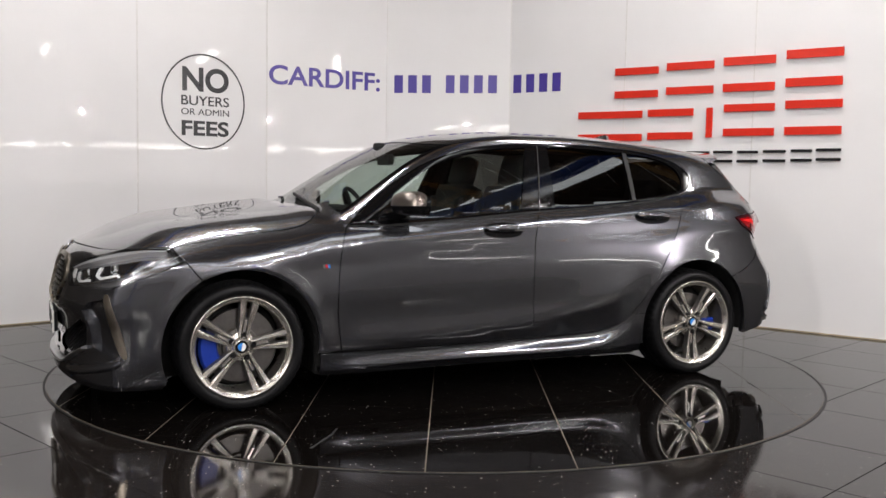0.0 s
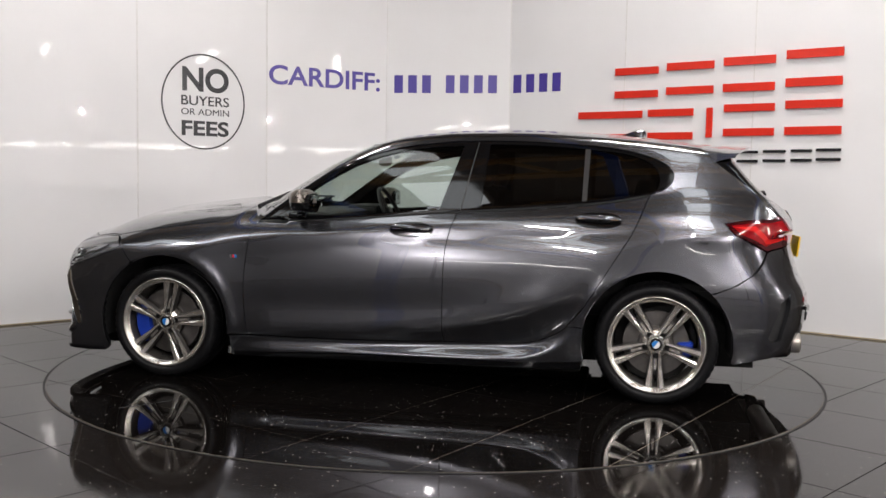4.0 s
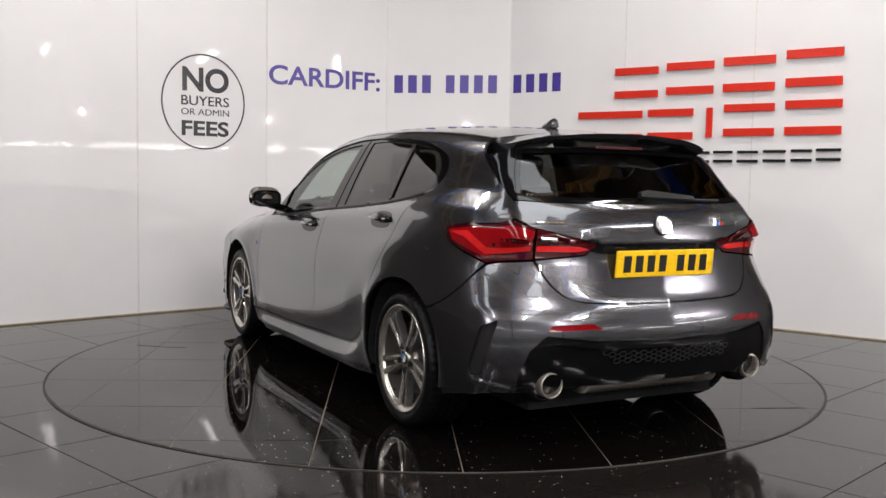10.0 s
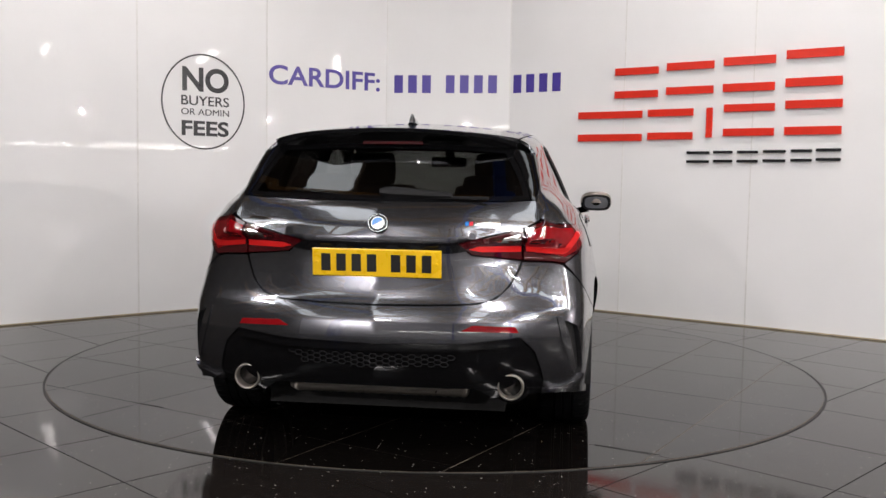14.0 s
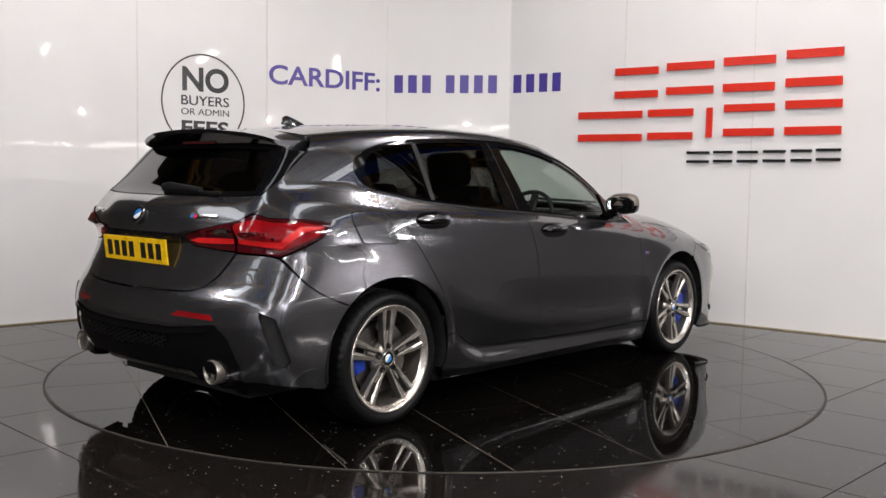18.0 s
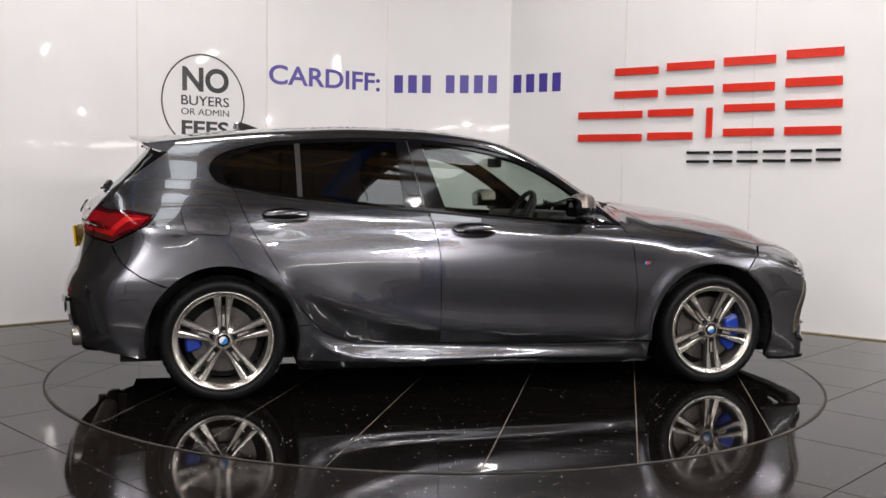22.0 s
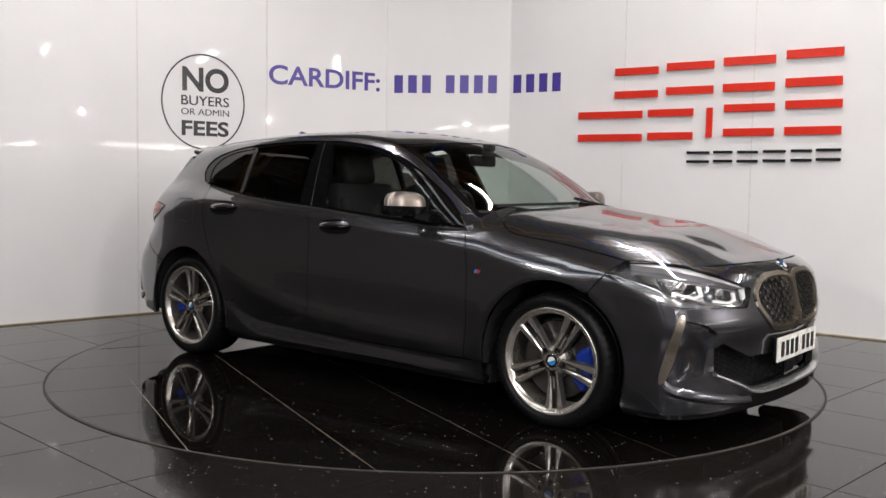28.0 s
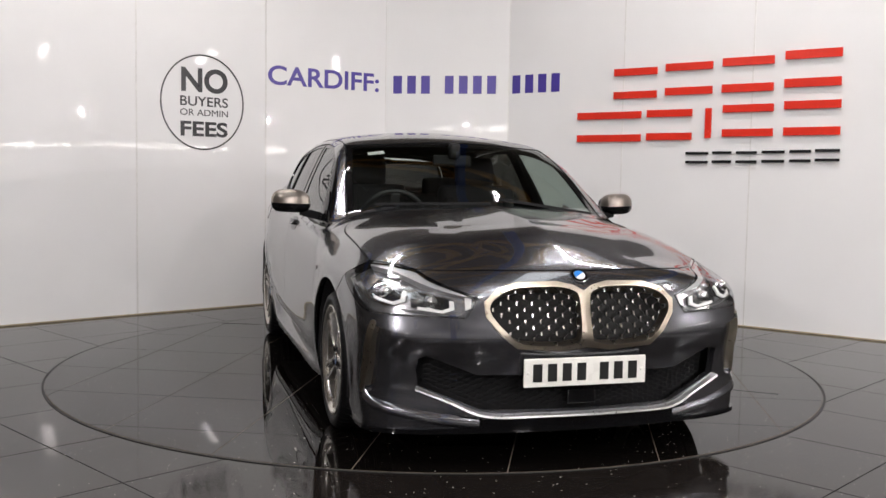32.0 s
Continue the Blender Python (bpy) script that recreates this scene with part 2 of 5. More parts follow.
def lathe(bm, profile, steps=64, m=None, closed=False):
    """Turn a profile of (radius, height) round the z axis."""
    rings = []
    for k in range(steps):
        a = 2 * math.pi * k / steps
        rings.append([bm.verts.new((r * math.cos(a), r * math.sin(a), h)) for r, h in profile])
    n = len(profile)
    for k in range(steps):
        a, b = rings[k], rings[(k + 1) % steps]
        for i in range(n if closed else n - 1):
            j = (i + 1) % n
            bm.faces.new((a[i], b[i], b[j], a[j]))
    vs = [v for ring in rings for v in ring]
    if m is not None:
        bmesh.ops.transform(bm, matrix=m, verts=vs)
    return vs


def text_mesh(body, size, depth, fat=0.0):
    cu = bpy.data.curves.new("lettering", "FONT")
    cu.body, cu.size, cu.extrude, cu.offset = body, size, depth / 2, fat
    cu.align_x = "CENTER"
    ob = bpy.data.objects.new("lettering", cu)
    scene.collection.objects.link(ob)
    bpy.context.view_layer.update()
    me = bpy.data.meshes.new_from_object(ob)
    bpy.data.objects.remove(ob)
    me.materials.clear()
    return me


# ---- showroom bay: floor, turntable, wall ----
slab = box(0, -8, -0.06, 26, 26, 0.10)
floor_ob = tagged(part("floor", slab, GROUT), "dark polished stone tiled showroom floor", "floor", kind="structure")
TILE = 0.62
tile_bm = box(0, 0, 0, TILE - 0.004, TILE - 0.004, 0.012, bevel=0.001)
tile_me = bpy.data.meshes.new("tile")
tile_bm.to_mesh(tile_me)
tile_bm.free()
tile_me.materials.append(STONE_DULL)
FA = radians(45.6)
far_bm = bmesh.new()
for i in range(-22, 23):
    for j in range(-22, 23):
        u, v = (i + 0.5) * TILE - 0.03, (j + 0.5) * TILE - 0.245
        x, y = math.cos(FA) * u - math.sin(FA) * v, math.sin(FA) * u + math.cos(FA) * v
        if math.hypot(x, y) < TABLE_R - 0.46 or abs(x) > 9 or y < -13 or y > 4:
            continue
        m = pose(x, y, -0.006, 0, 0, math.degrees(FA))
        if abs(x) < 4.0 and -3.4 < y < 3.6 and math.hypot(x, y) < 4.2:
            ob = link_mesh("tile", tile_me, None, floor_ob)
            ob.matrix_basis = m
        else:
            add_box(far_bm, 0, 0, 0, TILE - 0.004, TILE - 0.004, 0.012, m)
tagged(part("far_tiles", far_bm, STONE_DULL, floor_ob), kind="stuff")

turntable = thing("turntable", "round black granite turntable flush with the showroom floor", "turntable")
bm = bmesh.new()
lathe(bm, [(0.001, -0.05), (TABLE_R - 0.012, -0.05), (TABLE_R - 0.012, TOP - 0.0015), (0.001, TOP - 0.0015)], 128)
part("disc", bm, GROUT, turntable)


def clip_to_circle(poly, radius, sides=96):
    for k in range(sides):
        a = 2 * math.pi * k / sides
        nx, ny = math.cos(a), math.sin(a)
        out = []
        for i, q in enumerate(poly):
            r = poly[i - 1]
            dq, dr = q[0] * nx + q[1] * ny - radius, r[0] * nx + r[1] * ny - radius
            if (dq < 0) != (dr < 0):
                s = dr / (dr - dq)
                out.append((r[0] + s * (q[0] - r[0]), r[1] + s * (q[1] - r[1])))
            if dq < 0:
                out.append(q)
        poly = out
        if len(poly) < 3:
            return []
    return poly


TA, TT, G = radians(-24.4), 0.599, 0.0022
for i in range(-5, 5):
    for j in range(-5, 5):
        u0, v0 = i * TT + 0.006, j * TT + 0.001
        sq = [(u0 + G, v0 + G), (u0 + TT - G, v0 + G), (u0 + TT - G, v0 + TT - G), (u0 + G, v0 + TT - G)]
        sq = [(math.cos(TA) * a - math.sin(TA) * b, math.sin(TA) * a + math.cos(TA) * b) for a, b in sq]
        sq = clip_to_circle(sq, TABLE_R - 0.014)
        if sq:
            bm = bmesh.new()
            add_prism(bm, sq, TOP - 0.008, TOP)
            part("tile", bm, STONE, turntable)
# broken tile edges along two joints
for ax, ay, bx, by, wide in ((-1.713, -0.911, -1.821, -1.175, 0.016), (1.25, 1.57, 1.10, 1.39, 0.014), (1.10, 1.39, 1.05, 1.30, 0.010), (-1.38, 1.29, -1.44, 1.14, 0.010)):
    bm = bmesh.new()
    n = 7
    for k in range(n):
        q = (k + 0.5) / n
        jag = 0.35 + 0.65 * abs(math.sin(2.1 * k + 9 * ax))
        add_box(bm, 0, 0, 0, math.hypot(bx - ax, by - ay) / n * 1.04, wide * jag, 0.0012,
                pose(ax + (bx - ax) * q, ay + (by - ay) * q, TOP + 0.0002, 0, 0, math.degrees(math.atan2(by - ay, bx - ax))))
    part("chipped_edge", bm, VOID, turntable, "dark chipped tile edge")
bm = bmesh.new()
lathe(bm, [(TABLE_R - 0.008, -0.02), (TABLE_R - 0.008, 0.003), (TABLE_R + 0.003, 0.003), (TABLE_R + 0.003, -0.02)], 160)
tagged(part("turntable_edging", bm, STEEL_EDGE), "thin black rubber edging round the turntable", "edging", kind="structure")

# the wall stands in flat sheets round the turntable
NODES = [(-3.42, 0.90), (-2.41, 1.81), (-1.52, 2.57), (-0.508, 3.21), (0.64, 3.03), (1.57, 2.35), (2.46, 1.70), (3.50, 0.90)]
WALL_Z = 2.88
SHEETS = []
wall_back = tagged(new("wall_back"), "curving wall of glossy white sheets with pale joints", "wall", kind="structure")
for k in range(len(NODES) - 1):
    a, b = Vector((*NODES[k], 0)), Vector((*NODES[k + 1], 0))
    d = b - a
    ang = math.degrees(math.atan2(d.y, d.x))
    m = Matrix.Translation((a + b) / 2) @ pose(0, 0, 0, 0, 0, ang)
    SHEETS.append((a, b, m))
    bm = box(0, 0.02, WALL_Z / 2 + 0.004, d.length - 0.004, 0.04, WALL_Z, m, bevel=0.0015)
    part("wall_sheet", bm, WALL, wall_back)
    strip = box(0, 0, WALL_Z / 2, 0.012, 0.012, WALL_Z - 0.02, Matrix.Translation(b) @ pose(0, 0.004, 0, 0, 0, ang))
    part("joint_strip", strip, JOINT, wall_back)
    part("sealant_bead", box(0, -0.004, 0.007, d.length, 0.012, 0.010, m), BEAD, wall_back)


def on_sheet(k, along, up, out=0.002):
    """A pose on sheet k: x along the sheet, y up, z into the room."""
    a, b, m = SHEETS[k]
    d = (b - a).normalized()
    return Matrix.Translation(a + d * along + Vector((0, 0, up)) + Vector((d.y, -d.x, 0)) * out) @ pose(0, 0, 0, 0, 0, math.degrees(math.atan2(d.y, d.x))) @ pose(0, 0, 0, 90)



# ---- signs on the wall ----
def sheet_text(body, k, x0, x1, base, cap, owner, mat, fat=0.0):
    """Lettering on sheet k between two places along it, from its base line to the top of its capitals."""
    me = text_mesh(body, 1.0, 0.006, fat)
    co = np.array([v.co[:] for v in me.vertices])
    lo, hi = co.min(axis=0), co.max(axis=0)
    caps = 0.729
    for v in me.vertices:
        v.co = ((v.co.x - lo[0]) / (hi[0] - lo[0]) * (x1 - x0), v.co.y / caps * (cap - base), v.co.z * 0.4)
    ob = link_mesh("lettering", me, mat, owner)
    ob.matrix_basis = on_sheet(k, x0, base)
    return ob


notice = thing("wall_notice", "round black-ringed notice lettered on the white wall", "sign")
bm = bmesh.new()
ring = []
for j in range(72):
    a = 2 * math.pi * j / 72
    ring.append([bm.verts.new((r * math.cos(a), 1.045 * r * math.sin(a), z)) for r, z in ((0.366, 0.0), (0.366, 0.002), (0.378, 0.002), (0.378, 0.0))])
for j in range(72):
    a, b = ring[j], ring[(j + 1) % 72]
    for i in range(3):
        bm.faces.new((a[i], b[i], b[i + 1], a[i + 1]))
bmesh.ops.recalc_face_normals(bm, faces=bm.faces)
part("ring", bm, VINYL_BLACK, notice).matrix_basis = on_sheet(1, 0.577, 1.739)
sheet_text("NO", 1, 0.383, 0.803, 1.83, 2.024, notice, VINYL_BLACK, 0.03)
sheet_text("BUYERS", 1, 0.373, 0.806, 1.708, 1.790, notice, VINYL_BLACK, 0.008)
sheet_text("OR ADMIN", 1, 0.373, 0.806, 1.628, 1.683, notice, VINYL_BLACK)
sheet_text("FEES", 1, 0.376, 0.803, 1.462, 1.583, notice, VINYL_BLACK, 0.028)

town = thing("wall_lettering", "violet-blue vinyl town name and bars on the wall", "sign")
sheet_text("CARDIFF:", 2, 0.022, 1.124, 1.944, 2.113, town, VINYL_BLUE, 0.018)
for k, x0, x1, count in ((3, 0.049, 0.447, 3), (3, 0.538, 1.066, 4), (4, 0.012, 0.556, 4)):
    w = (x1 - x0) / count
    for i in range(count):
        b = part("bar", box(0, 0, 0, w * 0.62, 0.165, 0.002), VINYL_BLUE, town)
        b.matrix_basis = on_sheet(k, x0 + (i + 0.5) * w, 2.014)

emblem = thing("wall_emblem", "raised red and black acrylic bars on the wall", "sign")
for k, x, up, w, h in ((5, 0.111, 1.970, 0.392, 0.255), (5, 0.580, 1.987, 0.401, 0.26), (5, 1.062, 1.997, 0.409, 0.273), (6, 0.457, 2.019, 0.419, 0.28), (4, 1.026, 1.608, 0.60, 0.255),
                       (5, 0.422, 1.615, 0.395, 0.252), (5, 0.756, 1.622, 0.052, 0.24), (5, 1.073, 1.637, 0.402, 0.252), (6, 0.463, 1.645, 0.42, 0.263)):
    for part_up in ((0.38, -0.38) if w > 0.1 else (0.0,)):
        tall = h * 0.24 if w > 0.1 else h
        b = part("bar", box(0, 0, 0, w, tall, 0.014, bevel=0.0015), SIGN_RED, emblem)
        b.matrix_basis = on_sheet(k, x, up + part_up * h, 0.016)
for k, x, up, w in ((5, 0.670, 1.345, 0.19), (5, 0.876, 1.349, 0.157), (5, 1.074, 1.349, 0.166), (6, 0.182, 1.353, 0.175), (6, 0.388, 1.357, 0.16), (6, 0.587, 1.363, 0.18)):
    for part_up in (0.036, -0.036):
        b = part("bar", box(0, 0, 0, w, 0.022, 0.012, bevel=0.0015), SIGN_BLACK, emblem)
        b.matrix_basis = on_sheet(k, x, up + part_up, 0.014)

# ---- hall round the bay ----
HX, HY0, HY1 = 10.0, -15.0, 4.6
# walls out of view; south and east serve as reflectors for the car
for name, cx, cy, sx, sy in (("wall_south", 0, HY0, 2 * HX, 0.2), ("wall_north", 0, HY1, 2 * HX, 0.2), ("wall_west", -HX, (HY0 + HY1) / 2, 0.2, HY1 - HY0),
                             ("wall_east", HX, (HY0 + HY1) / 2, 0.2, HY1 - HY0)):
    pale = name == "wall_east"
    tagged(part(name, box(cx, cy, HALL_Z / 2, sx, sy, HALL_Z), PALE_WALL if pale else (SOUTH_WALL if name == "wall_south" else HALL_WALL)), "pale painted hall wall" if pale else "dim brown-grey clad hall wall", "wall", kind="structure")
for x in (-6.0, -2.2, 2.2, 6.0):
    panel_ob = part("rooflight", box(x, -6.0, HALL_Z - 0.03, 0.9, 11.0, 0.03, bevel=0.005), ROOFLIGHT)
    tagged(panel_ob, "long daylit rooflight strip in the hall roof", "rooflight", group="rooflights")
bm = bmesh.new()
n = 60
for k in range(n):
    w = 2 * HX / n
    add_box(bm, -HX + (k + 0.5) * w, (HY0 + HY1) / 2, HALL_Z + 0.05 + (0.03 if k % 2 else 0.0), w, HY1 - HY0, 0.1)
tagged(part("ceiling", bm, ROOF_SHEET), "dark brown corrugated hall roof lining", "ceiling", kind="structure")


def rod(bm, a, b, w):
    a, b = Vector(a), Vector(b)
    q = (b - a).to_track_quat("Z", "Y").to_matrix().to_4x4()
    add_box(bm, 0, 0, 0, w, w, (b - a).length, Matrix.Translation((a + b) / 2) @ q)


for y in (-12.5, -9.6, -6.7, -3.8, -0.9, 2.0):
    tr = thing("roof_truss", "ochre painted steel roof truss across the hall", "truss", group="roof trusses")
    bm = bmesh.new()
    rod(bm, (-HX, y, 5.0), (HX, y, 5.0), 0.14)
    part("bottom_chord", bm, TRUSS, tr)
    bm = bmesh.new()
    rod(bm, (-HX, y, 5.95), (HX, y, 5.95), 0.14)
    part("top_chord", bm, TRUSS, tr)
    for k in range(10):
        x = -HX + 2 * k
        bm = bmesh.new()
        rod(bm, (x, y, 5.0), (x + 1, y, 5.95), 0.09)
        rod(bm, (x + 1, y, 5.95), (x + 2, y, 5.0), 0.09)
        part("brace", bm, TRUSS, tr)
for x in (-3.1, 0.7, 4.4):
    beam = part("roof_beam", box(x, (HY0 + HY1) / 2, 4.78, 0.16, HY1 - HY0 - 0.2, 0.26, bevel=0.01), BLUE_STEEL)
    tagged(beam, "long blue painted steel roof beam under the trusses", "beam", group="roof beams")
for x, y in ((-5.2, -11.0), (5.2, -11.0), (0.4, -13.5)):
    post = part("steel_column", box(x, y, HALL_Z / 2, 0.3, 0.3, HALL_Z - 0.01, bevel=0.01), BLUE_STEEL)
    tagged(post, "blue painted steel hall column", "column", group="hall columns")
# this includes the added pair at z 4.5 that lifts the wall
for bx, by, bz, bt in BATTENS:
    lamp = thing("ceiling_batten", "white twin-tube batten lamp hung from the hall roof", "lamp", pose(bx, by, bz, 0, 0, bt), group="batten lamps")
    part("housing", box(0, 0, 0, 1.56, 0.16, 0.06, bevel=0.008), BATTEN_WHITE, lamp)
    for s in (-1, 1):
        bm = bmesh.new()
        lathe(bm, [(0.001, -0.74), (0.014, -0.74), (0.014, 0.74), (0.001, 0.74)], 10, pose(0, 0.045 * s, -0.05, 0, 90, 0))
        part("tube", bm, TUBE, lamp)
    for s in (-1, 1):
        bm = bmesh.new()
        rod(bm, (0.6 * s, 0, 0.03), (0.6 * s, 0, HALL_Z - bz + 0.01), 0.012)
        part("hanger", bm, BATTEN_WHITE, lamp)
for sx, sy, sz, st in WALL_TUBES:
    lamp = thing("wall_tube_lamp", "white wall tube lamp lit in the hall", "lamp", pose(sx, sy, sz, 0, 0, st), group="wall tube lamps")
    part("housing", box(0, 0, 0, 2.46, 0.06, 0.12, bevel=0.008), BATTEN_WHITE, lamp)
    bm = bmesh.new()
    lathe(bm, [(0.001, -1.2), (0.022, -1.2), (0.022, 1.2), (0.001, 1.2)], 10, pose(0, 0.055, 0, 0, 90, 0))
    part("tube", bm, TUBE, lamp)
for fx, fy, fz, tx, ty, tz in FLOODS:
    lamp = thing("flood_lamp", "black stand flood lamp with a round face", "lamp", pose(fx, fy, 0), group="flood lamps")
    aimed = Matrix.Translation((-fx, -fy, 0)) @ look((fx, fy, fz), (tx, ty, tz))
    back = aimed @ Vector((0, 0, 0.16))
    part("stand", box(back.x, back.y, (fz - 0.1) / 2 + 0.001, 0.04, 0.04, fz - 0.1), MATT_BLACK, lamp)
    part("foot", box(back.x, back.y, 0.018, 0.6, 0.6, 0.03, bevel=0.005), MATT_BLACK, lamp)
    part("head", box(0, 0, 0.08, 0.30, 0.30, 0.14, aimed, bevel=0.02), MATT_BLACK, lamp)


# ---- car body surface ----
# The body is one smooth solid: x forward, y to the left, z up, metres from the middle of the wheelbase.
def spline(*pairs):
    """A smooth curve through a few (at, value) pairs that never overshoots."""
    xs = np.array([p[0] for p in pairs], float)
    ys = np.array([p[1] for p in pairs], float)
    h = np.diff(xs)
    d = np.diff(ys) / h
    m = np.zeros(len(xs))
    m[0], m[-1] = d[0], d[-1]
    for k in range(1, len(xs) - 1):
        if d[k - 1] * d[k] > 0:
            w1, w2 = 2 * h[k] + h[k - 1], h[k] + 2 * h[k - 1]
            m[k] = (w1 + w2) / (w1 / d[k - 1] + w2 / d[k])

    def at(x):
        x = np.asarray(x, float)
        c = np.clip(x, xs[0], xs[-1])
        k = np.clip(np.searchsorted(xs, c) - 1, 0, len(h) - 1)
        t = (c - xs[k]) / h[k]
        a, b = ys[k], ys[k + 1]
        v = a * (1 + 2 * t) * (1 - t) ** 2 + b * t * t * (3 - 2 * t) + h[k] * (m[k] * t * (1 - t) ** 2 + m[k + 1] * t * t * (t - 1))
        return v + np.where(x < xs[0], (x - xs[0]) * m[0], 0) + np.where(x > xs[-1], (x - xs[-1]) * m[-1], 0)
    return at


def smax(a, b, k):
    h = np.maximum(k - np.abs(a - b), 0) / k
    return np.maximum(a, b) + h * h * k * 0.25


def smin(a, b, k):
    return -smax(-a, -b, k)


def step(a, b, x):
    t = np.clip((x - a) / (b - a), 0, 1)
    return t * t * (3 - 2 * t)


WHEEL_X, WHEEL_Z, WHEEL_R, ARCH_R = 1.335, 0.318, 0.312, 0.372
flank = spline((0.05, 0.80), (0.18, 0.846), (0.30, 0.858), (0.45, 0.866), (0.60, 0.874), (0.75, 0.878), (0.86, 0.862), (0.95, 0.822), (1.05, 0.775), (1.2, 0.70))
nose = spline((0.05, 2.10), (0.13, 2.13), (0.22, 2.135), (0.32, 2.128), (0.42, 2.134), (0.475, 2.150), (0.52, 2.157), (0.60, 2.14), (0.70, 2.115), (0.78, 2.075), (0.84, 2.01), (0.9, 1.9))
nose_plan = spline((0.0, 0.0), (0.2, 0.009), (0.4, 0.036), (0.55, 0.073), (0.68, 0.120), (0.77, 0.168), (0.83, 0.23), (0.865, 0.34), (0.885, 0.52), (0.92, 0.95), (1.0, 1.8))
tail = spline((0.1, -2.05), (0.26, -2.12), (0.34, -2.155), (0.42, -2.172), (0.50, -2.176), (0.56, -2.168), (0.61, -2.150), (0.66, -2.124), (0.72, -2.108), (0.77, -2.098), (0.82, -2.090), (0.93, -2.087), (1.0, -2.045), (1.06, -1.985))
tail_plan = spline((0.0, 0.0), (0.3, 0.022), (0.5, 0.065), (0.62, 0.11), (0.72, 0.16), (0.79, 0.213), (0.83, 0.29), (0.86, 0.45), (0.885, 0.65), (0.92, 1.0), (1.0, 1.9))
edge_z = spline((-2.2, 0.97), (-1.95, 1.022), (-1.75, 1.055), (-1.5, 1.066), (-1.3, 1.055), (-1.0, 1.03), (-0.6, 0.99), (-0.3, 0.97), (0.0, 0.947), (0.3, 0.922), (0.6, 0.905),
                (0.9, 0.893), (1.07, 0.882), (1.22, 0.867), (1.37, 0.847), (1.53, 0.820), (1.64, 0.798), (1.85, 0.735), (2.0, 0.675), (2.15, 0.60))
crown = spline((-2.2, 0.03), (-1.8, 0.02), (0.6, 0.06), (0.95, 0.098), (1.2, 0.099), (1.5, 0.110), (1.75, 0.130), (2.0, 0.130), (2.15, 0.115))
roof_z = spline((-2.2, 1.285), (-1.78, 1.336), (-1.43, 1.376), (-1.2, 1.401), (-0.9, 1.422), (-0.6, 1.434), (-0.3, 1.431), (0.0, 1.407), (0.2, 1.374), (0.4, 1.328), (0.8, 1.20))
glass_y = spline((0.85, 0.838), (0.95, 0.806), (1.05, 0.766), (1.15, 0.722), (1.25, 0.673), (1.33, 0.630), (1.45, 0.56))
screen_x = spline((0.90, 1.085), (1.02, 0.888), (1.11, 0.748), (1.21, 0.580), (1.30, 0.406), (1.40, 0.225), (1.5, 0.05))
back_x = spline((0.90, -2.075), (1.04, -1.965), (1.155, -1.852), (1.28, -1.745), (1.40, -1.65))


shoulder = spline((-1.0, 0.0), (0.0, 0.0), (0.25, 0.03), (0.5, 0.11), (0.7, 0.25), (0.85, 0.48), (1.0, 1.0), (1.2, 2.2))
under_line = spline((-1.1, 0.60), (-0.83, 0.500), (-0.616, 0.432), (-0.24, 0.362), (0.25, 0.318), (0.835, 0.292))
sill_top = spline((-1.0, 0.445), (-0.90, 0.400), (-0.85, 0.360), (-0.76, 0.318), (-0.67, 0.296), (-0.5, 0.284), (0.84, 0.270))
shoulder_line = spline((-1.8, 0.915), (-1.10, 0.870), (-0.23, 0.823), (0.15, 0.778), (0.82, 0.705), (1.2, 0.665))


def side_width(x, z):
    w = flank(z)
    # undercut along the doors below a rising crease
    mid = step(-1.00, -0.70, x) * (1 - step(0.70, 1.00, x))
    crease = under_line(x)
    under = crease - z
    ledge_z = sill_top(x)
    w = w - mid * (0.16 + 0.30 * step(-0.90, -0.30, x)) * 0.5 * (under + np.sqrt(under * under + 0.004 ** 2)) * step(ledge_z - 0.080, ledge_z + 0.004, z)
    # the doors swell out just above the crease
    over = np.maximum(z - crease, 0)
    w = w + mid * 0.024 * np.exp(-(over / 0.11) ** 2)
    # shoulder: upright down to a crisp line below the handles, then flaring out to the haunch
    near = 1 - step(0.85, 1.2, x)
    top = edge_z(x)
    belt_w = glass_y(top) - 0.030 * (np.clip(-0.5 - x, 0, 0.9) / 0.9) ** 2 + 0.016
    v = (z - 0.70) / (top - 0.70)
    w = w + near * np.where(z > 0.70, 0.878 - (0.878 - belt_w) * shoulder(v) - flank(z), 0) * step(0.70, 0.76, z)
    line = shoulder_line(x)
    d = 0.5 * (line - z + np.sqrt((line - z) ** 2 + 0.004 ** 2))
    w = w + near * (0.10 + 0.11 * (1 - step(-0.9, 0.5, x))) * d * np.exp(-(d / 0.27) ** 2) - near * (0.008 + 0.008 * (1 - step(-0.9, 0.5, x))) * step(0.50, 0.75, z)
    # wheel arch flares and haunches
    for s in (-1, 1):
        r = np.hypot(x - s * WHEEL_X, z - WHEEL_Z)
        # rounded lip that turns in towards the opening
        w = w + (0.010 * np.exp(-((r - ARCH_R) / 0.13) ** 2) + 0.010 * np.exp(-((r - ARCH_R - 0.018) / 0.034) ** 2)) * step(0.10, 0.34, z)
    w = w + 0.020 * np.exp(-((x + 1.35) / 0.42) ** 2 - ((z - 0.70) / 0.2) ** 2)
    # the shoulder draws in towards the tail
    w = w - 0.045 * step(0.78, 1.0, z) * (np.clip(-1.25 - x, 0, 0.6) / 0.45) ** 2
    w = w + 0.008 * np.exp(-((x - 1.35) / 0.42) ** 2 - ((z - 0.66) / 0.2) ** 2)
    return w


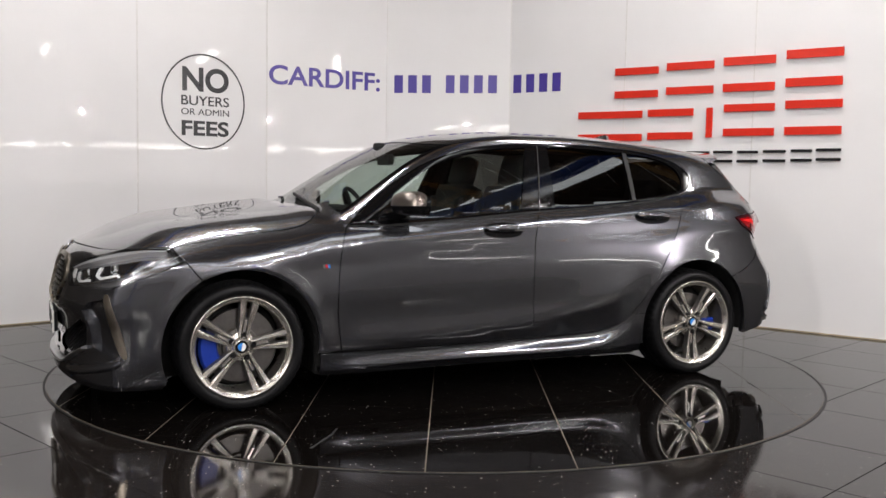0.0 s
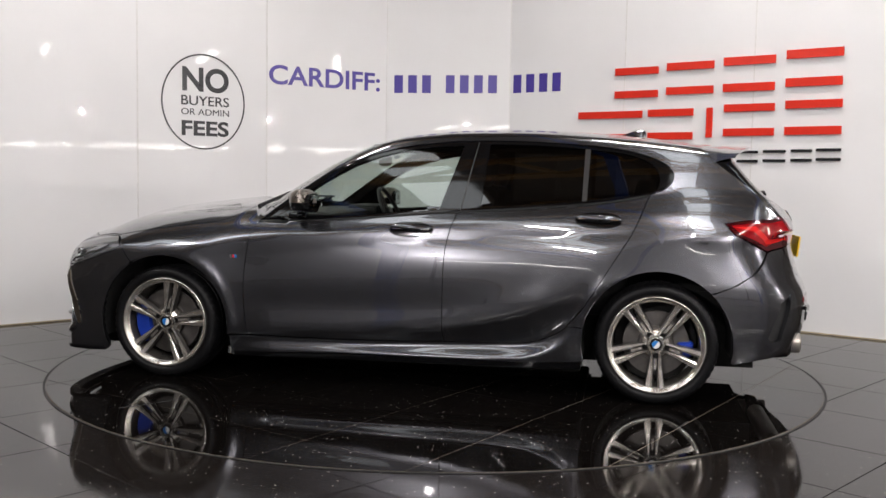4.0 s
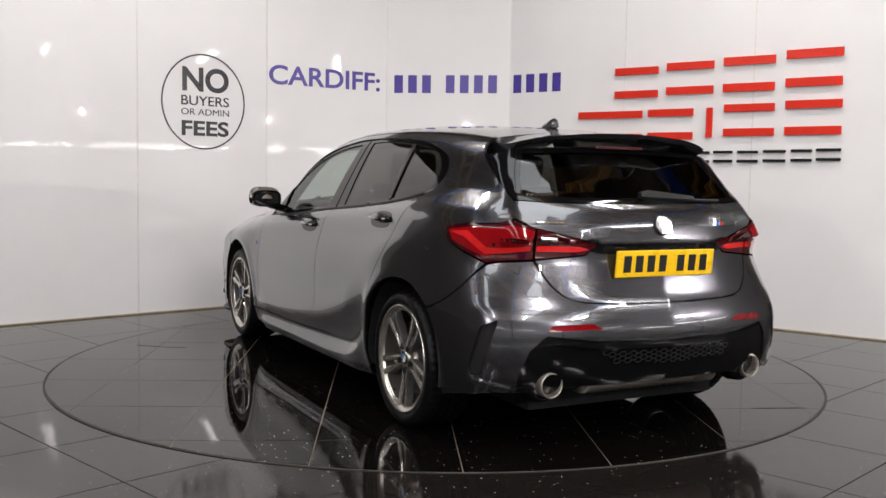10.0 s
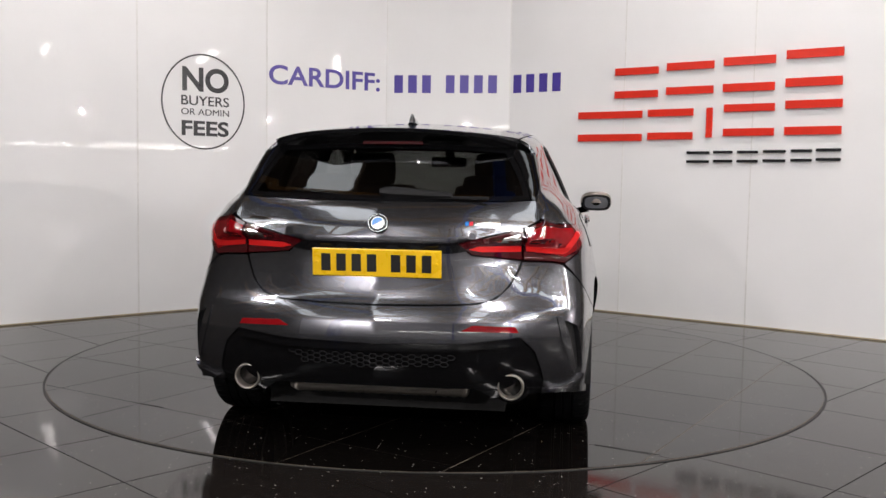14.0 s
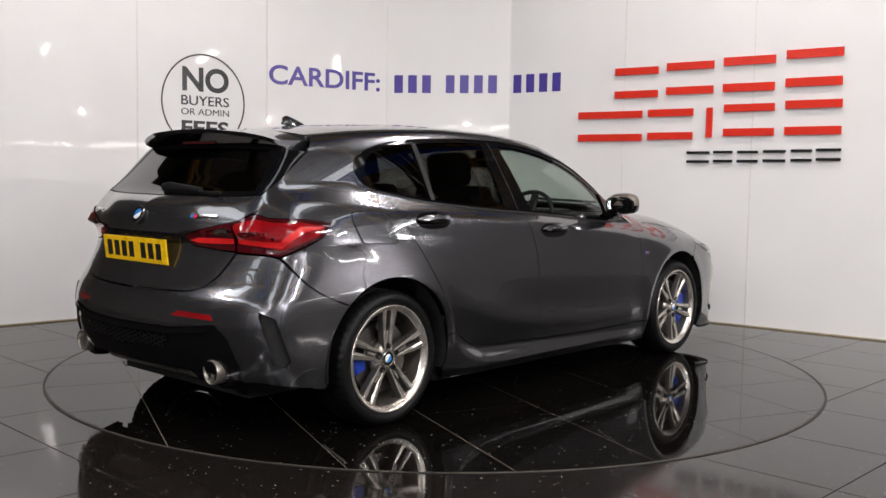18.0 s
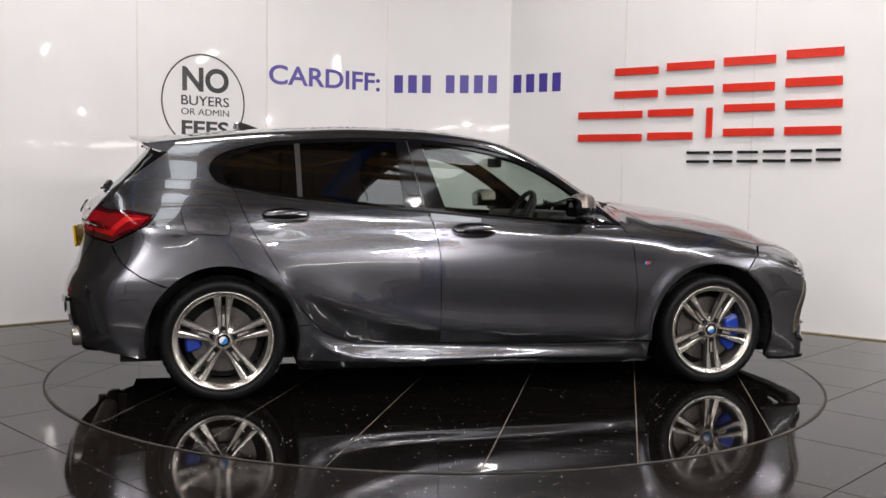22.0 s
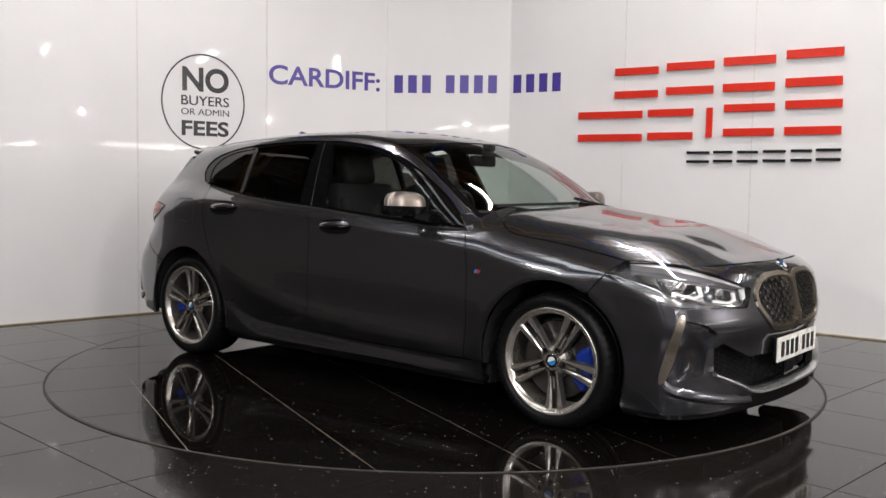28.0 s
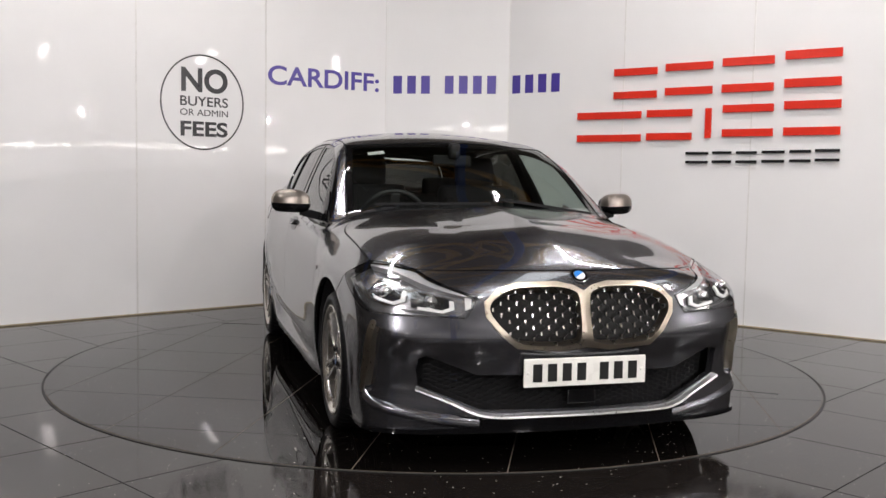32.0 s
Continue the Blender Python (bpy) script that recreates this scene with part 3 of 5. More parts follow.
def lower_body(x, y, z):
    s = y - side_width(x, z)
    t = (z - edge_z(x) - crown(x) * (1 - (y / 0.78) ** (5.0 - 2.6 * step(1.40, 1.92, x)))) * 0.93
    # raised lines run along the bonnet
    q = 0.27 + 0.26 * (2.0 - x) / 1.1 - y
    t = t - (0.085 * 0.5 * (q + np.sqrt(q * q + 0.008 ** 2)) - 0.012) * step(0.90, 1.10, x) * (1 - step(1.85, 2.05, x))
    g = (nose_plan(y + 0.004) - nose_plan(y - 0.004)) / 0.008
    f = (x - nose(z) + nose_plan(y)) / np.sqrt(1 + g * g)
    g = (tail_plan(y + 0.004) - tail_plan(y - 0.004)) / 0.008
    r = (tail(z) + tail_plan(y) * (1 + 0.35 * step(0.60, 0.85, z)) - x) / np.sqrt(1 + g * g)
    return smax(smax(smax(s, t, 0.05), f, 0.05), r, 0.035)


def cabin(x, y, z):
    s = (y - glass_y(z) + 0.030 * (np.clip(-0.5 - x, 0, 2) / 0.9) ** 2 + 0.028 * (np.clip(-1.3 - x, 0, 1) / 0.4) ** 2 + 0.012 * (np.clip(x - 0.1, 0, 2) / 0.7) ** 2) * 0.91
    t = z - roof_z(x) + 0.052 * (y / 0.6) ** 2
    f = (x - screen_x(z) + 0.43 * y * y) * 0.5
    r = (back_x(z) + 0.20 * y * y - x) * 0.72
    return np.maximum(smax(smax(smax(s, t, 0.07), f, 0.05), r, 0.03), 0.90 - z)


def body(x, y, z):
    y = np.abs(y)
    return smin(lower_body(x, y, z), cabin(x, y, z), 0.03 + 0.06 * (1 - step(-1.65, -1.20, x)) * step(0.45, 0.75, y))


def normals(p):
    e = 0.0025
    g = np.stack([body(p[:, 0] + a, p[:, 1] + b, p[:, 2] + c) - body(p[:, 0] - a, p[:, 1] - b, p[:, 2] - c) for a, b, c in ((e, 0, 0), (0, e, 0), (0, 0, e))], 1)
    return g / (np.linalg.norm(g, axis=1, keepdims=True) + 1e-12)


def cast(start, way, reach, n=44):
    """First meeting of rays with the body."""
    ts = np.linspace(0, reach, n)
    q = start[:, None, :] + ts[None, :, None] * way[:, None, :]
    f = body(q[..., 0], q[..., 1], q[..., 2])
    k = np.argmax(f < 0, axis=1)
    k = np.where((f < 0).any(axis=1), k, np.argmin(f, axis=1))
    k = np.maximum(k, 1)
    lo, hi = ts[k - 1], ts[k]
    for _ in range(18):
        mid = (lo + hi) / 2
        c = start + mid[:, None] * way
        inside = body(c[:, 0], c[:, 1], c[:, 2]) < 0
        hi, lo = np.where(inside, mid, hi), np.where(inside, lo, mid)
    return start + hi[:, None] * way


def chart(kind):
    """How a flat outline lies on the body: side (x, z), top (x, y), front and rear (y, z), round the nose or the tail (angle, z)."""
    def put(uv):
        uv = np.asarray(uv, float)
        a, b = uv[:, 0], uv[:, 1]
        o = np.ones(len(a))
        z = 0 * o
        if kind == "side":
            return cast(np.stack([a, 1.15 * o, b], 1), np.stack([z, -o, z], 1), 1.15)
        if kind == "top":
            return cast(np.stack([a, b, 1.6 * o], 1), np.stack([z, z, -o], 1), 1.2)
        if kind == "front":
            return cast(np.stack([2.5 * o, a, b], 1), np.stack([-o, z, z], 1), 2.4)
        if kind == "rear":
            return cast(np.stack([-2.5 * o, a, b], 1), np.stack([o, z, z], 1), 1.6)
        c, d = (1.0, 1) if kind == "nose" else (-1.0, -1)
        way = np.stack([d * np.cos(a), np.sin(a), z], 1)
        return cast(np.stack([c * o, z, b], 1) + 1.7 * way, -way, 1.7)
    return put


SIDE, TOPS, FRONT, REAR, NOSE, TAILS = [chart(k) for k in ("side", "top", "front", "rear", "nose", "tail")]


def wrap(c, *spots):
    """Spots ('s', x, z) seen from the side or ('f', y, z) seen from the end, as (angle, z) round the end whose axis is at x = c."""
    out = []
    for k, a, b in spots:
        p = (SIDE if k == "s" else (FRONT if c > 0 else REAR))([(a, b)])[0]
        out.append((math.atan2(p[1], abs(p[0] - c)), b))
    return out


def smooth_line(pts, n=6, closed=False):
    """A rounded line through the points."""
    p = [np.array(q, float) for q in pts]
    m = len(p)
    out = []
    for i in range(m if closed else m - 1):
        a = p[(i - 1) % m] if closed or i > 0 else 2 * p[0] - p[1]
        b, c = p[i], p[(i + 1) % m]
        d = p[(i + 2) % m] if closed or i + 2 < m else 2 * p[-1] - p[-2]
        for k in range(n):
            t = k / n
            out.append(tuple(0.5 * (2 * b + (c - a) * t + (2 * a - 5 * b + 4 * c - d) * t * t + (3 * b - a - 3 * c + d) * t ** 3)))
    if not closed:
        out.append(tuple(p[-1]))
    return out


def arc(cx, cz, r, a0, a1, n=24):
    return [(cx + r * math.cos(radians(a0 + (a1 - a0) * k / n)), cz + r * math.sin(radians(a0 + (a1 - a0) * k / n))) for k in range(n + 1)]


def dense(poly, s):
    out = []
    for i, q in enumerate(poly):
        r = poly[(i + 1) % len(poly)]
        k = max(1, int(math.ceil(math.dist(q, r) / s)))
        out += [(q[0] + (r[0] - q[0]) * j / k, q[1] + (r[1] - q[1]) * j / k) for j in range(k)]
    return out


def area(poly):
    return 0.5 * sum(poly[i - 1][0] * q[1] - q[0] * poly[i - 1][1] for i, q in enumerate(poly))


def grow(poly, d):
    """The polygon moved outwards by d (inwards where negative)."""
    if area(poly) < 0:
        poly = poly[::-1]
    out = []
    n = len(poly)
    for i in range(n):
        a, b, c = np.array(poly[i - 1]), np.array(poly[i]), np.array(poly[(i + 1) % n])
        u, v = b - a, c - b
        u, v = u / (np.linalg.norm(u) + 1e-9), v / (np.linalg.norm(v) + 1e-9)
        k = np.array([u[1] + v[1], -u[0] - v[0]])
        l = max(np.linalg.norm(k), 0.9)
        out.append(tuple(b + k / l * d * 2 / max(l, 1.0)))
    return out


def inside_poly(x, y, poly):
    hit = np.zeros(len(x), bool)
    for i, (bx, by) in enumerate(poly):
        ax, ay = poly[i - 1]
        c = (ay > y) != (by > y)
        with np.errstate(divide="ignore", invalid="ignore"):
            hit ^= c & (x < (bx - ax) * (y - ay) / (by - ay + 1e-15) + ax)
    return hit


from mathutils.geometry import delaunay_2d_cdt


def sheet(outline, holes=(), grid=0.03, scale=(1, 1)):
    """Triangles that fill an outline with holes; scale stretches the grid's steps."""
    s = np.array(scale, float)
    loops = [dense([tuple(np.array(q) * s) for q in l], grid * 0.8) for l in (outline, *holes)]
    xs, ys = zip(*loops[0])
    gx, gy = np.meshgrid(np.arange(min(xs), max(xs), grid), np.arange(min(ys), max(ys), grid))
    gx[1::2] += grid / 2
    gx, gy = gx.ravel(), gy.ravel()
    keep = inside_poly(gx, gy, loops[0])
    for h in loops[1:]:
        keep &= ~inside_poly(gx, gy, h)
    rim = np.array([q for l in loops for q in l])
    gx, gy = gx[keep], gy[keep]
    near = ((rim[None, :, 0] - gx[:, None]) ** 2 + (rim[None, :, 1] - gy[:, None]) ** 2).min(axis=1) if len(gx) else np.array([])
    ok = near > (grid * 0.45) ** 2 if len(gx) else np.array([], bool)
    pts = [tuple(q) for q in rim] + list(zip(gx[ok], gy[ok])) if len(gx) else [tuple(q) for q in rim]
    edges, k = [], 0
    for l in loops:
        edges += [(k + i, k + (i + 1) % len(l)) for i in range(len(l))]
        k += len(l)
    vs, es, fs, *_ = delaunay_2d_cdt([Vector(q) for q in pts], edges, [], 0, 1e-7)
    v = np.array([tuple(q) for q in vs])
    mid = np.array([v[list(f)].mean(axis=0) for f in fs])
    good = inside_poly(mid[:, 0], mid[:, 1], loops[0])
    for h in loops[1:]:
        good &= ~inside_poly(mid[:, 0], mid[:, 1], h)
    faces = [tuple(f) for f, g in zip(fs, good) if g]
    return v / s, faces


def panel(name, outline, on, mat, parent, holes=(), grid=0.03, gap=0.0022, thick=0.014, lift=0.0, flip=False, label="", both=False, scale=(1, 1), warp=None, flat=False):
    """A body panel: the outline laid on the body, with a rim of its thickness. both: the outline is one half, mirrored in its first or second axis."""
    outline = grow(outline, -gap) if gap else outline
    v, faces = sheet(outline, holes, grid, scale)
    p = on(v)
    if warp is not None:
        p = warp(p)
    nrm = normals(p)
    p = p + nrm * lift
    # faces turn outwards
    f0 = np.array([np.cross(p[f[1]] - p[f[0]], p[f[2]] - p[f[0]]) for f in faces])
    turn = (f0 * nrm[[f[0] for f in faces]]).sum(axis=1) < 0
    faces = [f[::-1] if t else f for f, t in zip(faces, turn)]
    count = {}
    for f in faces:
        for i in range(len(f)):
            count[(f[i - 1], f[i])] = 1
    rim = [e for e in count if (e[1], e[0]) not in count]
    verts, norm, polys = [tuple(q) for q in p], [tuple(q) for q in nrm], list(faces)
    inner = {}
    for a, b in rim:
        for k in (a, b):
            if k not in inner:
                inner[k] = len(verts)
                verts += [tuple(p[k]), tuple(p[k] - nrm[k] * thick)]
                norm += [(0, 0, 0), (0, 0, 0)]
        polys.append((inner[b], inner[a], inner[a] + 1, inner[b] + 1))
    if flip:
        verts = [(x, -y, z) for x, y, z in verts]
        norm = [(x, -y, z) for x, y, z in norm]
        polys = [q[::-1] for q in polys]
    if both:
        n = len(verts)
        verts += [(x, -y, z) for x, y, z in verts]
        norm += [(x, -y, z) for x, y, z in norm]
        polys += [tuple(k + n for k in q[::-1]) for q in polys]
    me = bpy.data.meshes.new(name)
    me.from_pydata(verts, [], polys)
    me.shade_smooth()
    if not flat and warp is None:
        me.normals_split_custom_set_from_vertices(norm)
    me.validate()
    return link_mesh(name, me, mat, parent, label)


def sides(name, outline, mat, parent, **kw):
    """A panel on each flank."""
    label = kw.pop("label", "")
    return [panel(name, outline, SIDE, mat, parent, flip=f, label=label, **kw) for f in (False, True)]


# ---- car ----
car = thing("car", "dark grey metallic five-door hatchback parked on the turntable", "car")

DOOR_BOTTOM = 0.272
gap_front = smooth_line([(0.800, 0.893), (0.836, 0.812), (0.855, 0.694), (0.865, 0.545), (0.863, 0.425), (0.845, DOOR_BOTTOM)], 5)
gap_mid = smooth_line([(-0.298, 0.970), (-0.262, 0.86), (-0.243, 0.76), (-0.236, 0.59), (-0.236, 0.383), (-0.241, 0.281)], 5)
gap_rear = smooth_line([(-1.285, 1.074), (-1.211, 0.899), (-1.153, 0.798), (-1.051, 0.633), (-0.964, 0.493), (-0.882, 0.393), (-0.847, 0.361), (-0.759, 0.318), (-0.671, 0.295), (-0.524, 0.284)], 5)
belt = smooth_line([(0.800, 0.893), (0.599, 0.900), (0.298, 0.919), (0.0, 0.945), (-0.298, 0.970), (-0.594, 0.989), (-1.035, 1.029), (-1.285, 1.074)], 5)
kb = min(range(len(belt)), key=lambda i: abs(belt[i][0] + 0.298))
dlo_top = smooth_line([(-1.285, 1.074), (-1.365, 1.105), (-1.405, 1.165), (-1.375, 1.222), (-1.30, 1.262), (-1.19, 1.294), (-1.05, 1.317), (-0.90, 1.330), (-0.60, 1.345), (-0.30, 1.343),
                       (-0.15, 1.331), (0.0, 1.313), (0.151, 1.279), (0.304, 1.228), (0.459, 1.148), (0.615, 1.047), (0.745, 0.945), (0.800, 0.893)], 5)
seam_y = spline((-1.75, 0.50), (-1.5, 0.535), (-1.2, 0.56), (-0.6, 0.578), (0.0, 0.585), (0.2, 0.597), (0.4, 0.632), (0.6, 0.668), (0.75, 0.692), (0.9, 0.72))


def seam(x0, x1, n=24):
    """The line between roof and side frame, in the side's (x, z)."""
    xs = np.linspace(x0, x1, n)
    p = TOPS(np.stack([xs, seam_y(xs)], 1))
    return [(float(q[0]), float(q[2])) for q in p]


front_arch = arc(WHEEL_X, WHEEL_Z, ARCH_R, 62, 188, 30)
rear_arch = arc(-WHEEL_X, WHEEL_Z, ARCH_R, 134, 11, 30)
hood_line = smooth_line([(0.80, 1.012), (0.878, 0.978), (0.972, 0.915), (1.065, 0.882), (1.219, 0.862), (1.373, 0.842), (1.528, 0.816), (1.650, 0.792)], 4)

fender = gap_front[::-1] + [(0.775, 0.920), (0.73, 0.962)] + seam(0.765, 0.80, 3) + hood_line[1:] + [(1.598, 0.736), (1.530, 0.651)] + front_arch + [(0.955, 0.268)]
sides("front_wing", fender, PAINT, car)
front_door_line = gap_front + [(0.3, 0.269), (0.0, 0.274)] + gap_mid[::-1] + belt[:kb][::-1]
front_doors = sides("front_door", front_door_line, PAINT, car)
rear_door_line = gap_mid + gap_rear[::-1][0:] + belt[kb:][::-1][1:]
rear_doors = sides("rear_door", rear_door_line, PAINT, car, grid=0.024)
quarter = (dlo_top + [(0.775, 0.920), (0.73, 0.962)] + seam(0.765, -1.55, 40)
           + smooth_line([(-1.62, 1.245), (-1.74, 1.155), (-1.88, 1.055), (-1.955, 0.990)], 4) + [(-1.90, 0.960), (-1.777, 0.955), (-1.655, 0.936), (-1.70, 0.884), (-1.868, 0.795)]
           + smooth_line([(-1.840, 0.74), (-1.80, 0.69), (-1.72, 0.635), (-1.618, 0.592)], 3) + rear_arch[0:] + [(-0.955, 0.391)] + gap_rear[:26][::-1])
sides("side_frame", quarter, PAINT, car, grid=0.028)
sill_line = arc(-WHEEL_X, WHEEL_Z, ARCH_R + 0.001, -16, 10.6, 6) + [(-0.955, 0.389)] + gap_rear[25:] + [(-0.241, 0.278), (0.0, 0.270), (0.3, 0.266), (0.845, 0.266), (0.952, 0.264), (0.945, 0.172), (0.6, 0.186), (0.3, 0.196), (-0.7, 0.196), (-0.955, 0.210)]
sides("sill_skirt", sill_line, PAINT, car, gap=0.001, grid=0.017)

# bonnet, roof, screen
hp = SIDE(hood_line)
hood_half = ([(2.045, 0.0), (2.038, 0.15), (2.018, 0.30), (1.985, 0.42), (1.940, 0.52), (1.865, 0.62), (1.755, 0.70)] + [(float(q[0]), float(q[1])) for q in hp[::-1]]
             + [(0.86, 0.60), (0.93, 0.40), (0.965, 0.2), (0.975, 0.0)])
hood_full = hood_half + [(x, -y) for x, y in hood_half[::-1][1:-1]]
panel("bonnet", hood_full, TOPS, PAINT, car, grid=0.035)
xs = np.linspace(0.16, -1.55, 30)
roof_half = smooth_line([(0.285, 0.0), (0.275, 0.2), (0.245, 0.4), (0.20, 0.53), (0.16, float(seam_y(0.16)))], 4) + [(float(x), float(seam_y(x))) for x in xs[1:]] + [(-1.56, 0.3), (-1.56, 0.0)]
panel("roof", roof_half + [(x, -y) for x, y in roof_half[::-1][1:-1]], TOPS, PAINT, car, grid=0.05)
xs = np.linspace(0.16, 0.80, 16)
screen_half = smooth_line([(0.285, 0.0), (0.275, 0.2), (0.245, 0.4), (0.20, 0.53), (0.16, float(seam_y(0.16)))], 4) + [(float(x), float(seam_y(x))) for x in xs[1:]] + [(0.87, 0.55), (0.93, 0.38), (0.965, 0.2), (0.975, 0.0)]
screen_full = screen_half + [(x, -y) for x, y in screen_half[::-1][1:-1]]
inner_screen = grow(screen_full, -0.03)
windscreen = panel("windscreen", inner_screen, TOPS, GLASS, car, grid=0.04, gap=0, thick=0.004, lift=-0.002)
windscreen.visible_shadow = False
panel("windscreen_border", screen_full, TOPS, GLOSS_BLACK, windscreen, holes=[grow(screen_full, -0.034)], grid=0.03, thick=0.01, lift=-0.003)

# side glass in its black surround
dlo = belt + dlo_top[1:-1]
g_rear = [(-0.968, 1.040), (-0.977, 1.306)] + smooth_line([(-1.08, 1.298), (-1.19, 1.277), (-1.27, 1.247), (-1.322, 1.203), (-1.336, 1.155), (-1.318, 1.10), (-1.26, 1.080)], 4)
g_mid = [(-0.415, 0.992), (-0.440, 1.330)] + smooth_line([(-0.60, 1.330), (-0.80, 1.321), (-0.947, 1.309)], 3) + [(-0.940, 1.036), (-0.68, 1.010)]
g_front = [(-0.195, 0.977), (-0.300, 1.322)] + smooth_line([(-0.15, 1.314), (0.0, 1.294), (0.15, 1.258), (0.30, 1.203), (0.45, 1.120), (0.53, 1.066)], 4) + [(0.56, 0.925), (0.3, 0.938), (0.0, 0.961)]
sides("window_surround", dlo, GLOSS_BLACK, car, holes=[g_rear, g_mid, g_front], gap=0.0, lift=-0.006, thick=0.02, grid=0.025)
for side in (0, 1):
    for owner, shape, mat, name in ((rear_doors, g_rear, GLASS_TINT, "quarter_glass"), (rear_doors, g_mid, GLASS_TINT, "rear_glass"), (front_doors, g_front, GLASS, "front_glass")):
        pane = panel(name, grow(shape, 0.004), SIDE, mat, owner[side], gap=0, lift=-0.010, thick=0.004, flip=bool(side), grid=0.03)
        pane.visible_shadow = False
sides("belt_trim", belt + [(x, z - 0.010) for x, z in belt[::-1]], MATT_BLACK, car, gap=0, lift=0.003, thick=0.012)
sides("pillar_trim", [(-0.312, 0.972), (-0.382, 1.340), (-0.377, 1.340), (-0.307, 0.972)], PILLAR, car, gap=0, lift=-0.003, thick=0.004)
sides("glass_divider", [(-0.966, 1.036), (-0.976, 1.306), (-0.948, 1.309), (-0.941, 1.034)], PILLAR, car, gap=0, lift=-0.001, thick=0.01)

# tail: rear glass, tailgate, spoiler
rg = [(0.0, 1.045), (0.30, 1.046), (0.50, 1.049), (0.60, 1.056), (0.585, 1.10), (0.545, 1.19), (0.495, 1.275), (0.25, 1.285), (0.0, 1.288)]
rg_full = rg + [(-y, z) for y, z in rg[::-1][1:-1]]
tailgate_half = [(0.0, 1.043), (0.30, 1.044), (0.50, 1.047), (0.615, 1.054), (0.665, 1.02), (0.650, 0.985), (0.590, 0.945), (0.45, 0.912), (0.315, 0.880), (0.375, 0.832), (0.50, 0.819), (0.572, 0.812)]
tailgate_half += smooth_line([(0.558, 0.775), (0.525, 0.715), (0.475, 0.668), (0.40, 0.645), (0.2, 0.637), (0.0, 0.635)], 4)
tailgate = panel("tailgate", tailgate_half + [(-y, z) for y, z in tailgate_half[::-1][1:-1]], REAR, PAINT, car, grid=0.03)
rear_glass = panel("rear_window", grow(rg_full, -0.02), REAR, GLASS_TINT, tailgate, gap=0, lift=-0.002, thick=0.004)
rear_glass.visible_shadow = False
panel("rear_window_border", rg_full, REAR, GLOSS_BLACK, tailgate, holes=[grow(rg_full, -0.024)], gap=0.001, lift=-0.002, thick=0.01)

# front bumper, lamps and grille
def edge_spots(*pts):
    """Bonnet edge points (x, y) as (angle, z) round the nose."""
    p = TOPS(pts)
    return [(math.atan2(q[1], q[0] - 1.0), float(q[2])) for q in p]


HOOD_NOSE = edge_spots((2.045, 0.0), (2.038, 0.15), (2.018, 0.30), (1.985, 0.42), (1.940, 0.52), (1.865, 0.62))
LAMP_LOW = wrap(1.0, ("f", 0.585, 0.742), ("f", 0.425, 0.680), ("f", 0.445, 0.640), ("f", 0.475, 0.600), ("s", 1.924, 0.612), ("s", 1.845, 0.635), ("s", 1.688, 0.694), ("s", 1.597, 0.735))
LAMP_TOP = wrap(1.0, ("s", 1.652, 0.791)) + edge_spots((1.755, 0.70), (1.865, 0.62))
ARCH_FRONT = wrap(1.0, *[("s", x, z) for x, z in arc(WHEEL_X, WHEEL_Z, ARCH_R, 57, -22, 20)])
nose_half = HOOD_NOSE + LAMP_LOW + wrap(1.0, ("s", 1.529, 0.65)) + ARCH_FRONT + wrap(1.0, ("s", 1.685, 0.150), ("s", 1.80, 0.145), ("f", 0.62, 0.150), ("f", 0.4, 0.156), ("f", 0.0, 0.158))
NS = (1.1, 1.0)


def mirrored(half):
    """A half outline from the middle round to the middle, completed."""
    return half + [(-a, z) for a, z in half[::-1] if abs(a) > 1e-4]


kidney_hole = mirrored(wrap(1.0, ("f", 0.0, 0.705), ("f", 0.04, 0.726), ("f", 0.11, 0.740), ("f", 0.27, 0.737), ("f", 0.355, 0.712), ("f", 0.408, 0.664), ("f", 0.402, 0.606), ("f", 0.350, 0.540),
                            ("f", 0.285, 0.487), ("f", 0.10, 0.474), ("f", 0.03, 0.484), ("f", 0.0, 0.488)))
kidney_open = [(0.024, 0.53), (0.022, 0.675), (0.055, 0.708), (0.13, 0.719), (0.27, 0.714), (0.343, 0.690), (0.383, 0.653), (0.377, 0.610), (0.330, 0.553), (0.265, 0.507), (0.11, 0.496), (0.05, 0.506)]
intake_hole = mirrored(wrap(1.0, ("f", 0.0, 0.375), ("f", 0.43, 0.380), ("f", 0.625, 0.455), ("f", 0.665, 0.435), ("f", 0.650, 0.335), ("f", 0.41, 0.244), ("f", 0.0, 0.240)))
curtain = wrap(1.0, ("s", 1.945, 0.565), ("f", 0.72, 0.542), ("f", 0.665, 0.50), ("f", 0.695, 0.44), ("f", 0.705, 0.33), ("s", 1.885, 0.290))
curtain_other = [(-a, z) for a, z in curtain]
bumper = panel("front_bumper", mirrored(nose_half), NOSE, PAINT, car, holes=[kidney_hole, intake_hole, curtain, curtain_other], grid=0.022, scale=NS, thick=0.03)
for f in (False, True):
    panel("air_curtain", grow(curtain, 0.035), NOSE, PAINT, bumper, lift=-0.028, thick=0.002, flip=f, grid=0.02, gap=0)
    panel("vent_blade", smooth_line(wrap(1.0, ("s", 1.932, 0.576), ("s", 1.952, 0.574), ("s", 1.944, 0.50), ("s", 1.918, 0.40), ("s", 1.888, 0.310), ("s", 1.862, 0.288), ("s", 1.862, 0.335), ("s", 1.898, 0.46)), 3, True), NOSE, BRONZE, bumper, lift=0.005, thick=0.04, flip=f, grid=0.02, gap=0, label="satin bronze vent blade")
